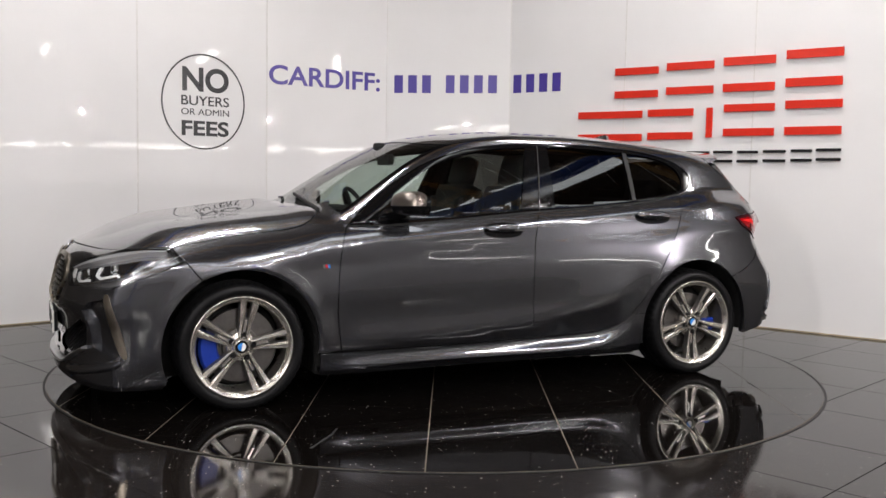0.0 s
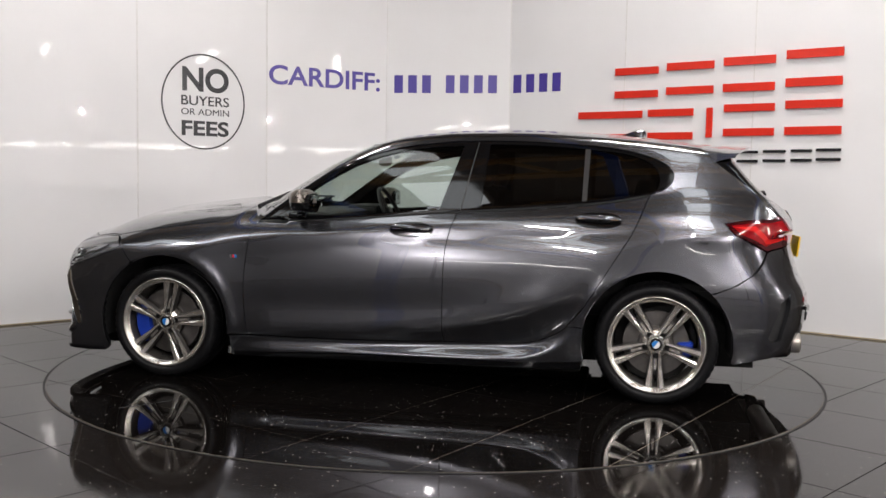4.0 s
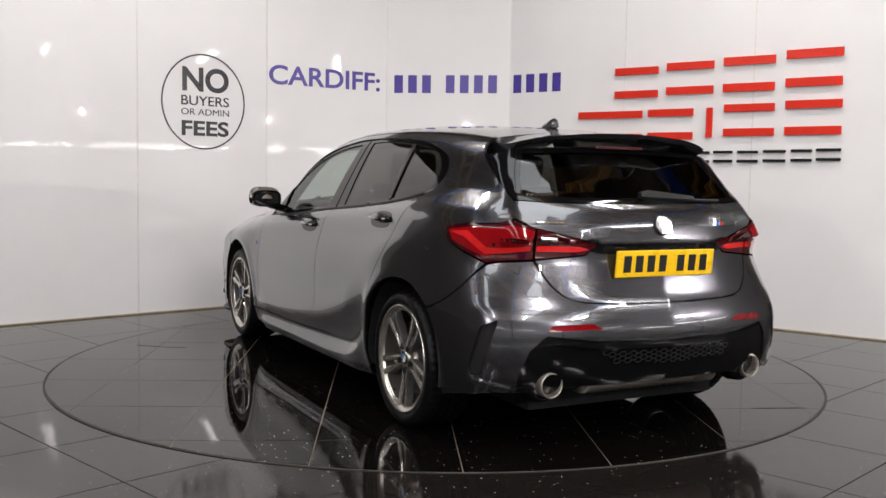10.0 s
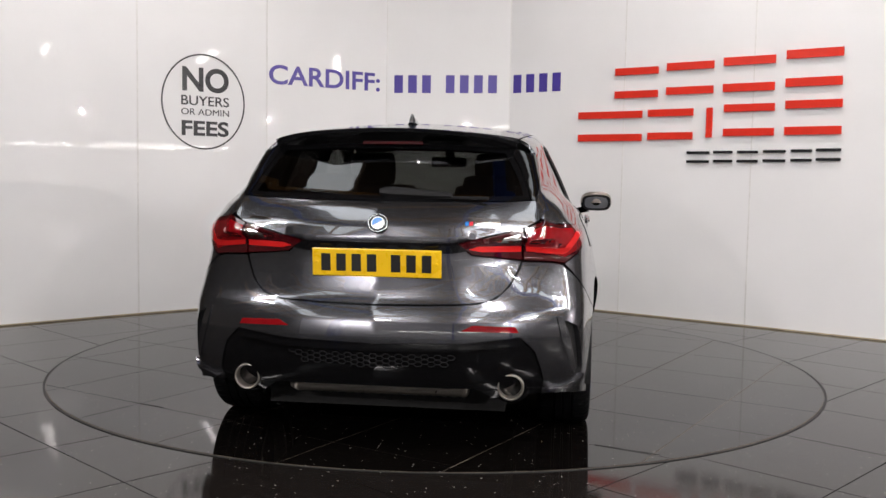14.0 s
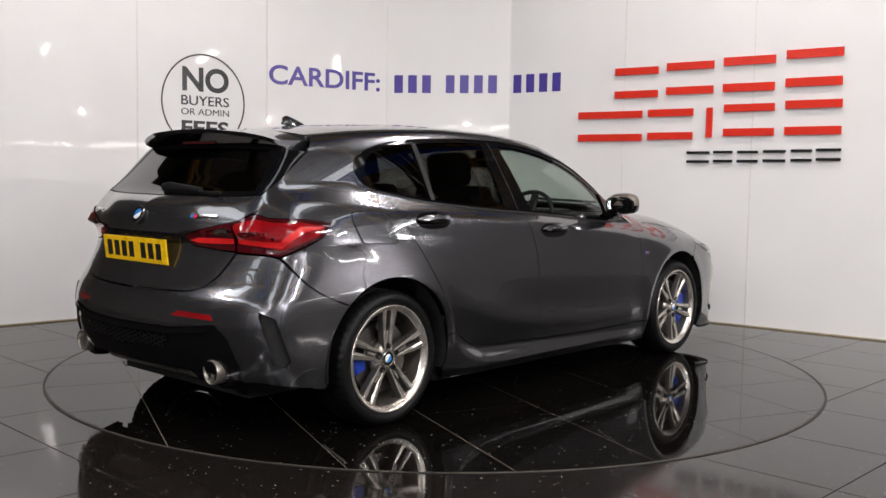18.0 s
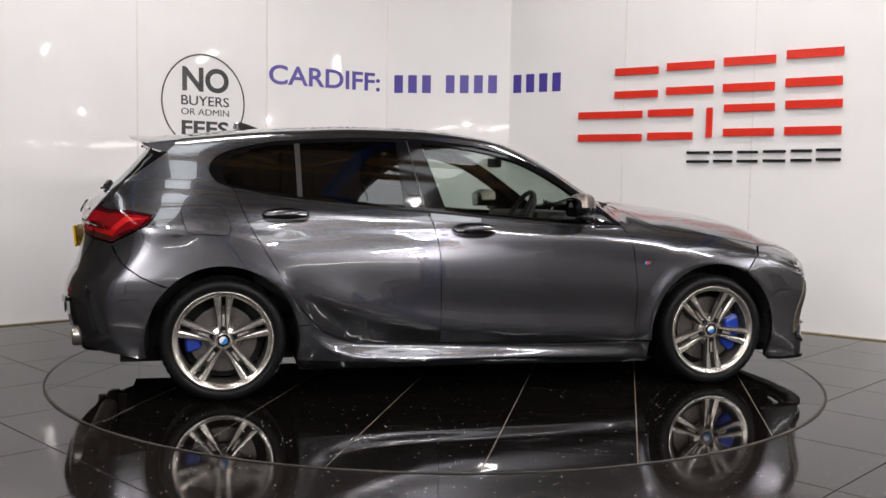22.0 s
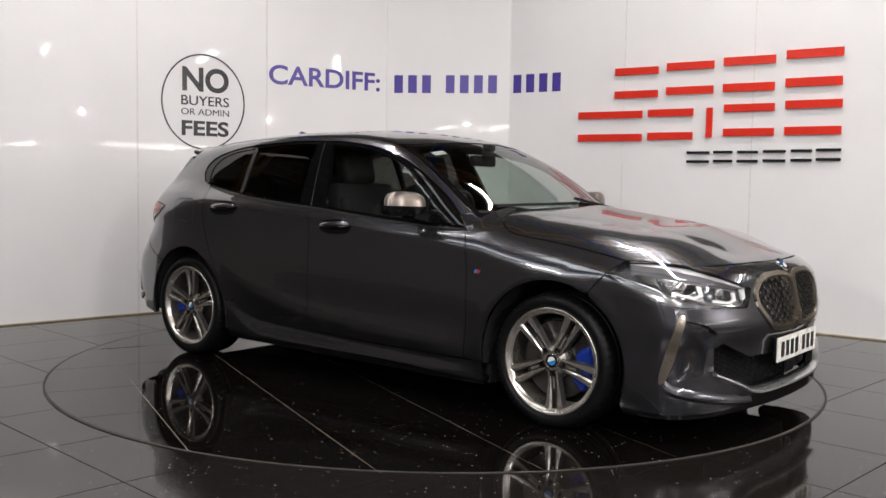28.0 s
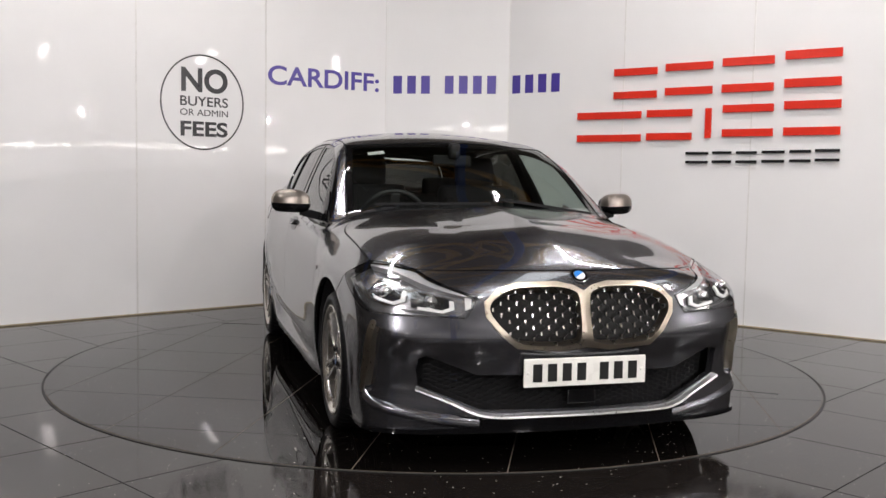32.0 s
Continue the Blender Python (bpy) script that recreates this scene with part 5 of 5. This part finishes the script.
# door mirrors
for f, s in ((False, 1), (True, -1)):
    mirror = new("door_mirror")
    mirror.parent = car
    cap, low = bmesh.new(), bmesh.new()
    for bm, hemi in ((cap, 1), (low, -1)):
        n, k = 20, 8
        grid = []
        for i in range(k + 1):
            lat = hemi * (math.pi / 2) * i / k
            ring = []
            for j in range(n):
                a = 2 * math.pi * j / n
                ca, sa, cl, sl = math.cos(a), math.sin(a), math.cos(lat), math.sin(lat)
                e = lambda q, w: math.copysign(abs(q) ** w, q)
                x = 0.508 + 0.070 * e(ca, 0.75) * e(cl, 0.7) + (0.02 if ca > 0 else 0)
                y = 0.950 * s + 0.100 * e(sa, 0.7) * e(cl, 0.62)
                x -= 0.035 * (abs(y) - 0.90) / 0.1 if ca > 0 else 0
                z = 1.000 + (0.072 if hemi > 0 else 0.050) * e(sl, 0.75) - 0.02 * (0.955 - abs(y))
                ring.append(bm.verts.new((x, y, z)))
            grid.append(ring)
        for i in range(k):
            for j in range(n):
                q = (grid[i][j], grid[i][(j + 1) % n], grid[i + 1][(j + 1) % n], grid[i + 1][j])
                bm.faces.new(q if hemi > 0 else q[::-1])
        bmesh.ops.remove_doubles(bm, verts=bm.verts, dist=0.0005)
        bmesh.ops.recalc_face_normals(bm, faces=bm.faces)
    part("mirror_cap", cap, CAP_GREY, mirror, "satin grey-bronze mirror cap", smooth=True)
    part("mirror_base", low, GLOSS_BLACK, mirror, smooth=True)
    facing = Matrix(((0, 0, 1, 0), (1, 0, 0, 0.950 * s), (0, 1, 0, 1.000), (0, 0, 0, 1)))
    for name, ry, rz, x0, x1, mat in (("mirror_rim", 0.090, 0.051, 0.444, 0.475, GLOSS_BLACK), ("mirror_glass", 0.074, 0.037, 0.440, 0.448, MIRROR_GLASS)):
        bm = bmesh.new()
        rim = [(ry * math.copysign(abs(math.cos(a)) ** 0.6, math.cos(a)), rz * math.copysign(abs(math.sin(a)) ** 0.6, math.sin(a))) for a in np.linspace(0, 2 * math.pi, 33)[:-1]]
        add_prism(bm, rim, x0, x1, facing)
        part(name, bm, mat, mirror)
    bm = bmesh.new()
    rod(bm, (0.575, 0.775 * s, 0.928), (0.535, 0.90 * s, 0.958), 0.04)
    add_box(bm, 0.585, 0.785 * s, 0.925, 0.10, 0.05, 0.035, bevel=0.01)
    part("mirror_arm", bm, GLOSS_BLACK, mirror)
    panel("mirror_sail", [(0.555, 0.917), (0.535, 1.068), (0.62, 1.012), (0.73, 0.922)], SIDE, GLOSS_BLACK, mirror, flip=f, gap=0, lift=0.0, thick=0.01)

# door handles, fuel flap, badges on the wings
for doors, cx, cz in ((front_doors, -0.059, 0.868), (rear_doors, -1.030, 0.938)):
    for k, s in ((0, 1), (1, -1)):
        cup = [(cx + 0.118 * math.copysign(abs(math.cos(a)) ** 0.8, math.cos(a)), cz + 0.040 * math.copysign(abs(math.sin(a)) ** 0.9, math.sin(a))) for a in np.linspace(0, 2 * math.pi, 28)[:-1]]
        h = panel("door_handle", cup, SIDE, GLOSS_BLACK, doors[k], flip=bool(k), gap=0, lift=0.0015, thick=0.01, grid=0.015)
        p = SIDE([(cx, cz)])[0]
        bm = bmesh.new()
        bmesh.ops.create_uvsphere(bm, u_segments=24, v_segments=10, radius=1.0)
        for v in bm.verts:
            v.co = (cx + 0.116 * v.co.x, s * (p[1] + 0.006 + (0.026 if v.co.y > 0 else 0.004) * v.co.y * (1 - 0.4 * v.co.x ** 2)), cz + 0.010 + 0.022 * v.co.z + 0.004 * v.co.x)
        bmesh.ops.recalc_face_normals(bm, faces=bm.faces)
        part("grip", bm, PAINT, h, smooth=True)
        panel("grip_trim", [(cx - 0.10, cz - 0.004), (cx + 0.10, cz - 0.001), (cx + 0.10, cz + 0.002), (cx - 0.10, cz + 0.0)], SIDE, CHROME, h, flip=bool(k), gap=0, lift=0.026, thick=0.004)
flap = smooth_line([(-1.538, 0.962), (-1.520, 0.985), (-1.44, 0.989), (-1.37, 0.987), (-1.335, 0.965), (-1.298, 0.895), (-1.303, 0.850), (-1.335, 0.838), (-1.42, 0.842), (-1.495, 0.846), (-1.515, 0.870), (-1.535, 0.925)], 4, True)
panel("fuel_flap_gap", flap, SIDE, VOID, car, flip=True, gap=0, lift=0.0012, thick=0.004)
panel("fuel_flap", flap, SIDE, PAINT, car, flip=True, gap=0.005, lift=0.0022, thick=0.006)
for f in (False, True):
    for k, mat in ((0, BADGE_BLUE), (1, BADGE_RED), (2, CHROME)):
        x = 0.905 + 0.013 * k
        panel("wing_badge", [(x, 0.690), (x + 0.011, 0.690), (x + 0.015, 0.708), (x + 0.004, 0.708)], SIDE, mat, car, flip=f, gap=0, lift=0.003, thick=0.004, grid=0.01)


def roundel(name, at, way, radius, parent):
    """A plain round badge: a dark ring with a pale and a blue half."""
    m = Matrix.Translation(at) @ Vector(way).to_track_quat("Z", "Y").to_matrix().to_4x4()
    bm = bmesh.new()
    lathe(bm, [(0.001, -0.004), (radius, -0.004), (radius, 0.003), (radius * 0.94, 0.005), (radius * 0.62, 0.005), (0.001, 0.005)], 32, m)
    b = part(name, bm, CHROME, parent, smooth=False)
    bm = bmesh.new()
    lathe(bm, [(radius * 0.64, 0.0045), (radius * 0.66, 0.006), (radius * 0.90, 0.006), (radius * 0.92, 0.0045)], 32, m)
    part("ring", bm, GLOSS_BLACK, b)
    for k, mat in ((0, BADGE_BLUE), (1, BADGE_WHITE)):
        bm = bmesh.new()
        add_prism(bm, [(radius * 0.60 * math.cos(a), radius * 0.60 * math.sin(a)) for a in np.linspace(math.pi * k + 0.6, math.pi * (k + 1) + 0.6, 14)], 0.004, 0.0062, m)
        part("enamel", bm, mat, b)
    return b


p = FRONT([(0.0, 0.760)])[0]
n = normals(p[None])[0]
roundel("nose_badge", Vector(p) + Vector(n) * 0.001, n, 0.038, bumper)
p = REAR([(0.0, 0.952)])[0]
n = normals(p[None])[0]
roundel("tail_badge", Vector(p) + Vector(n) * 0.006, n, 0.041, tailgate)
for y0, w, mat in ((0.455, 0.11, CHROME),):
    panel("tail_script", [(y0, 0.958), (y0 + w, 0.961), (y0 + w, 0.969), (y0, 0.966)], REAR, mat, tailgate, gap=0, lift=0.003, thick=0.004, grid=0.02)
for k, (w, mat) in enumerate(((0.014, BADGE_BLUE), (0.014, BADGE_RED), (0.10, CHROME))):
    y0 = -(0.345 + (0, 0.017, 0.036)[k])
    panel("tail_script", [(y0, 0.950), (y0 - w, 0.951), (y0 - w, 0.966), (y0, 0.965)], REAR, mat, tailgate, gap=0, lift=0.003, thick=0.004, grid=0.02)


def plate(name, x, z, lean, sheet_mat, parent, s):
    m = pose(x, 0, z, 0, lean, 0)
    pl = part(name, box(0, 0, 0, 0.010, 0.522, 0.112, m, bevel=0.004), sheet_mat, parent, "number plate with black bars")
    for k in range(7):
        y = -0.205 + 0.062 * k + (0.035 if k > 3 else 0)
        part("plate_bar", box(0.0055 * s, y * s, 0, 0.003, 0.038, 0.070, m), INK, pl)
    for y in (-0.242, 0.242):
        bm = bmesh.new()
        lathe(bm, [(0.001, 0.004), (0.006, 0.003), (0.007, 0.0)], 12, m @ pose(0.005 * s, y, 0, 0, 90 * s, 0))
        part("screw_cap", bm, sheet_mat, pl)
    return pl


pz = FRONT([(0.0, 0.39)])[0]
plate("front_plate", float(pz[0]) + 0.022, 0.392, 0, PLATE_WHITE, bumper, 1)
part("plate_holder", box(float(pz[0]) + 0.009, 0, 0.392, 0.018, 0.50, 0.10, bevel=0.004), MATT_BLACK, bumper)
pz = REAR([(0.0, 0.80)])[0]
plate("rear_plate", float(pz[0]) - 0.012, 0.798, -6, PLATE_YELLOW, tailgate, -1)
panel("plate_recess", [(-0.315, 0.880), (0.315, 0.880), (0.36, 0.850), (0.30, 0.838), (-0.30, 0.838), (-0.36, 0.850)], REAR, GLOSS_BLACK, tailgate, gap=0, lift=0.003, thick=0.02)

# wheels
TYRE_PROFILE = [(0.238, 0.010), (0.250, 0.026), (0.262, 0.034), (0.278, 0.036), (0.293, 0.030), (0.304, 0.018), (0.3095, 0.004), (WHEEL_R, -0.02)]
for g in (-0.045, -0.085, -0.125):
    TYRE_PROFILE += [(WHEEL_R, g + 0.006), (WHEEL_R - 0.007, g + 0.004), (WHEEL_R - 0.007, g - 0.004), (WHEEL_R, g - 0.006)]
TYRE_PROFILE += [(WHEEL_R, -0.15), (0.309, -0.172), (0.303, -0.188), (0.292, -0.2), (0.262, -0.2), (0.238, -0.18)]


def spoke_face(r):
    return float(np.interp(r, [0.03, 0.06, 0.12, 0.20, 0.245], [0.012, 0.010, 0.010, 0.018, 0.026]))


def make_wheel():
    w = new("wheel")
    bm = bmesh.new()
    lathe(bm, TYRE_PROFILE, 150)
    for v in bm.verts:
        r = math.hypot(v.co.x, v.co.y)
        a = math.atan2(v.co.y, v.co.x) / (2 * math.pi) * 150
        if r > 0.3015 and round(a) % 3 == 0 and (v.co.z > -0.03 or v.co.z < -0.14):
            v.co.x *= 1 - 0.005 / r
            v.co.y *= 1 - 0.005 / r
    part("tyre", bm, RUBBER, w, smooth=True).data.set_sharp_from_angle(angle=radians(30))
    bm = bmesh.new()
    lathe(bm, [(0.243, 0.014), (0.2475, 0.026), (0.2465, 0.032), (0.242, 0.034), (0.236, 0.030), (0.222, 0.021), (0.217, 0.010)], 90)
    part("rim_lip", bm, ALLOY, w, smooth=True)
    bm = bmesh.new()
    lathe(bm, [(0.217, 0.010), (0.219, 0.0), (0.217, -0.04), (0.214, -0.10), (0.220, -0.17), (0.238, -0.18)], 90)
    part("rim_barrel", bm, RIM_GREY, w, smooth=True)
    for k in range(5):
        turn = Matrix.Rotation(2 * math.pi * k / 5, 4, "Z")
        bm = bmesh.new()
        # two blades, a short bar between them and a dark floor
        for s in (-1, 1):
            rings = []
            for r in np.linspace(0.046, 0.232, 10):
                c = s * float(np.interp(r, [0.046, 0.06, 0.10, 0.15, 0.232], [0.0165, 0.0185, 0.0205, 0.0245, 0.031]))
                h = float(np.interp(r, [0.046, 0.06, 0.10, 0.15, 0.232], [0.005, 0.006, 0.0075, 0.0115, 0.0170]))
                z = spoke_face(r)
                foot = h + 0.005
                ring = [(r, c - h, z - (0.005 if s > 0 else 0.0)), (r, c - h * 0.35 * s, z + 0.001), (r, c + h, z - (0.005 if s < 0 else 0.0)), (r, c + foot, z - 0.030), (r, c - foot, z - 0.030)]
                rings.append([bm.verts.new(q) for q in ring])
            for a, b in zip(rings, rings[1:]):
                for i in range(5):
                    bm.faces.new((a[i], b[i], b[(i + 1) % 5], a[(i + 1) % 5])).material_index = 0 if i < 2 else 1
            bm.faces.new(rings[0]).material_index = 1
            bm.faces.new(rings[-1][::-1]).material_index = 1
        for r0, r1, half, drop, mi in ((0.072, 0.128, 0.0065, 0.006, 0), (0.055, 0.140, 0.018, 0.020, 1)):
            fl = [bm.verts.new((r, y, spoke_face(r) - d)) for r, y, d in ((r0, -half, drop), (r1, -half, drop), (r1, half, drop), (r0, half, drop), (r0, -half, 0.03), (r1, -half, 0.03), (r1, half, 0.03), (r0, half, 0.03))]
            for q in ((0, 1, 2, 3), (1, 5, 6, 2), (0, 3, 7, 4), (4, 7, 6, 5), (0, 4, 5, 1), (3, 2, 6, 7)):
                bm.faces.new([fl[i] for i in q]).material_index = mi if q == (0, 1, 2, 3) else 1
        bmesh.ops.recalc_face_normals(bm, faces=bm.faces)
        bmesh.ops.transform(bm, matrix=turn, verts=bm.verts)
        sp = part("spoke", bm, None, w)
        sp.data.materials.append(ALLOY)
        sp.data.materials.append(ALLOY_DARK)
    bm = bmesh.new()
    lathe(bm, [(0.001, 0.006), (0.034, 0.006), (0.036, 0.011), (0.041, 0.011), (0.046, 0.002), (0.068, -0.006), (0.078, -0.03), (0.001, -0.03)], 50)
    part("hub", bm, ALLOY, w, smooth=True).data.set_sharp_from_angle(angle=radians(30))
    for k in range(5):
        a = 2 * math.pi * k / 5
        bm = bmesh.new()
        lathe(bm, [(0.001, 0.004), (0.006, 0.004), (0.008, 0.0), (0.013, 0.0), (0.0135, 0.013)], 12, pose(0.057 * math.cos(a), 0.057 * math.sin(a), 0.001))
        part("wheel_bolt", bm, MATT_BLACK, w)
    roundel("hub_cap", (0, 0, 0.008), (0, 0, 1), 0.033, w)
    bm = bmesh.new()
    add_prism(bm, [(0.225 + 0.008 * math.cos(a), 0.008 * math.sin(a)) for a in np.linspace(0, 6.28, 8)[:-1]], -0.01, 0.01, Matrix.Rotation(0.6, 4, "Z"))
    part("valve", bm, MATT_BLACK, w)
    return w


first = make_wheel()
first.parent = car
WHEELS = [(1, 1, 44, 0), (1, -1, -12, 0), (-1, 1, 18, 180), (-1, -1, 18, 180)]
for k, (fx, sy, spin, side) in enumerate(WHEELS):
    m = Matrix.Translation((fx * WHEEL_X, sy * 0.838, WHEEL_Z)) @ pose(0, 0, 0, -90 * sy, 0, 0)
    if k == 0:
        first.matrix_basis = m @ pose(0, 0, 0, 0, 0, spin)
    else:
        copy_thing(first, m @ pose(0, 0, 0, 0, 0, spin)).parent = car
    brake = new("brake")
    brake.parent = car
    brake.matrix_basis = m
    bm = bmesh.new()
    R = 0.178 if fx > 0 else 0.165
    lathe(bm, [(0.05, -0.022), (0.085, -0.022), (0.090, -0.045), (R, -0.045), (R, -0.072), (0.05, -0.072)], 60)
    # added dark disc stands in for shade and brake dust inside the rim
    back = bmesh.new()
    lathe(back, [(0.06, -0.11), (0.205, -0.115), (0.205, -0.125), (0.06, -0.12)], 40)
    part("dark_back_disc", back, VOID, brake)
    part("brake_disc", bm, STEEL, brake, smooth=True).data.set_sharp_from_angle(angle=radians(30))
    bm = bmesh.new()
    span = 34 if fx > 0 else 13
    mid = side + (-8 if sy < 0 else 8) * fx
    n = 10
    rings = []
    for i in range(n + 1):
        a = radians(mid - span + 2 * span * i / n)
        edge = 0.010 if i in (0, n) else 0.0
        r0, r1 = 0.108 + edge, R + 0.022 - edge
        rings.append([bm.verts.new((r * math.cos(a), r * math.sin(a), z)) for r, z in ((r0, -0.034), (r0 + 0.01, -0.018 - edge), (r1 - 0.012, -0.016 - edge), (r1, -0.034), (r1, -0.09), (r0, -0.09))])
    for a, b in zip(rings, rings[1:]):
        for i in range(6):
            bm.faces.new((a[i], a[(i + 1) % 6], b[(i + 1) % 6], b[i]))
    bm.faces.new(rings[0])
    bm.faces.new(rings[-1][::-1])
    bmesh.ops.recalc_face_normals(bm, faces=bm.faces)
    part("caliper", bm, CALIPER, brake, "bright blue brake caliper")
    bm = bmesh.new()
    ring = [((ARCH_R + 0.004) * math.cos(radians(a)), (ARCH_R + 0.004) * math.sin(radians(a))) for a in range(-14, 195, 7)]
    lo = [bm.verts.new((fx * WHEEL_X + x, sy * 0.868, WHEEL_Z + z)) for x, z in ring]
    hi = [bm.verts.new((fx * WHEEL_X + x, sy * 0.50, WHEEL_Z + z)) for x, z in ring]
    for i in range(len(ring) - 1):
        bm.faces.new((lo[i], lo[i + 1], hi[i + 1], hi[i]))
    bm.faces.new(hi)
    part("wheel_well", bm, VOID, car)

# underbody and cabin
part("floor_pan", box(0, 0, 0.21, 1.92, 1.60, 0.13, bevel=0.02), VOID, car)
part("front_bulkhead", box(1.42, 0, 0.36, 1.02, 1.02, 0.46), VOID, car)
part("rear_floor", box(-1.38, 0, 0.36, 0.95, 1.02, 0.40), VOID, car)
sides("sill_blade", [(-0.96, 0.215), (0.95, 0.175), (0.95, 0.150), (0.3, 0.160), (-0.96, 0.168)], GLOSS_BLACK, car, gap=0, lift=-0.004, thick=0.05)
sides("inner_panel", [(0.88, 0.24), (0.82, 0.86), (0.3, 0.905), (-0.3, 0.95), (-1.0, 1.01), (-1.27, 1.05), (-1.12, 0.78), (-0.95, 0.50), (-0.94, 0.24)], VOID, car, gap=0, lift=-0.035, thick=0.002, grid=0.06)
inner_roof = [(x - 0.02, y * 0.97) for x, y in roof_half]
panel("headliner", inner_roof + [(x, -y) for x, y in inner_roof[::-1][1:-1]], TOPS, SEAT, car, gap=0, lift=-0.03, thick=0.002, grid=0.08)
bm = bmesh.new()
add_box(bm, 0.66, 0, 0.83, 0.42, 1.36, 0.22, bevel=0.05)
add_box(bm, 0.86, 0, 0.87, 0.28, 1.20, 0.10, bevel=0.03)
add_box(bm, 0.50, -0.36, 0.93, 0.20, 0.34, 0.07, bevel=0.03)
part("dashboard", bm, DASH, car)
part("parcel_shelf", box(-1.55, 0, 0.93, 0.55, 1.12, 0.03, bevel=0.008), DASH, car)
bm = bmesh.new()
ring = []
for k in range(28):
    a = 2 * math.pi * k / 28
    ring.append([bm.verts.new(((0.185 + 0.014 * math.cos(b)) * math.cos(a), (0.185 + 0.014 * math.cos(b)) * math.sin(a), 0.014 * math.sin(b))) for b in np.linspace(0, 2 * math.pi, 8)[:-1]])
for k in range(28):
    a, b = ring[k], ring[(k + 1) % 28]
    for i in range(7):
        bm.faces.new((a[i], b[i], b[(i + 1) % 7], a[(i + 1) % 7]))
add_box(bm, 0, 0, -0.02, 0.36, 0.05, 0.02, bevel=0.006)
add_box(bm, 0, 0, -0.02, 0.12, 0.12, 0.05, bevel=0.02)
add_box(bm, -0.09, 0, -0.02, 0.18, 0.04, 0.02, bevel=0.006)
bmesh.ops.transform(bm, matrix=pose(0.34, -0.36, 0.90, 0, -65, 0), verts=bm.verts)
part("steering_wheel", bm, DASH, car, smooth=True)


def seat(x, y, width, parent, name="front_seat"):
    s = new(name)
    s.parent = parent
    s.matrix_basis = pose(x, y, 0)
    part("seat_cushion", box(0, 0, 0.48, 0.52, width, 0.16, bevel=0.05), SEAT, s, smooth=True)
    part("seat_back", box(0, 0, 0, 0.13, width, 0.62, pose(-0.30, 0, 0.80, 0, -16, 0), bevel=0.05), SEAT, s, smooth=True)
    for k in (-1, 1):
        part("seat_bolster", box(0, 0, 0, 0.10, 0.07, 0.5, pose(-0.24, k * (width / 2 - 0.05), 0.78, 0, -16, 0), bevel=0.03), SEAT, s, smooth=True)
    part("headrest", box(0, 0, 0, 0.10, 0.26, 0.19, pose(-0.405, 0, 1.19, 0, -14, 0), bevel=0.045), SEAT, s, smooth=True)
    return s


seat(0.02, -0.36, 0.50, car)
seat(0.02, 0.36, 0.50, car)
bench = new("rear_bench")
bench.parent = car
part("bench_cushion", box(-0.88, 0, 0.50, 0.50, 1.26, 0.16, bevel=0.05), SEAT, bench, smooth=True)
part("bench_back", box(0, 0, 0, 0.13, 1.26, 0.52, pose(-1.17, 0, 0.78, 0, -18, 0), bevel=0.05), SEAT, bench, smooth=True)
for y in (-0.38, 0.38):
    part("headrest", box(0, 0, 0, 0.09, 0.25, 0.15, pose(-1.27, y, 1.08, 0, -14, 0), bevel=0.04), SEAT, bench, smooth=True)
bm = bmesh.new()
add_box(bm, 0.30, 0, 1.245, 0.03, 0.23, 0.065, bevel=0.014)
add_box(bm, 0.34, 0, 1.30, 0.07, 0.06, 0.09, bevel=0.02)
part("interior_mirror", bm, MATT_BLACK, car)
panel("windscreen_sticker", [(0.315, -0.50), (0.325, -0.41), (0.362, -0.41), (0.352, -0.50)], TOPS, LAMP_GUIDE, car, gap=0, lift=-0.008, thick=0.001, label="small pale windscreen sticker")


# ---- movement ----
def motions():
    rows = [(t, turn_at(t)) for t in range(0, 33)]
    walk(turntable, [(t, pose(0, 0, 0, 0, 0, a)) for t, a in rows])
    walk(car, [(t, pose(0, 0, TOP, 0, 0, a) @ pose(CAR_X, CAR_Y, -0.010)) for t, a in rows])


motions()
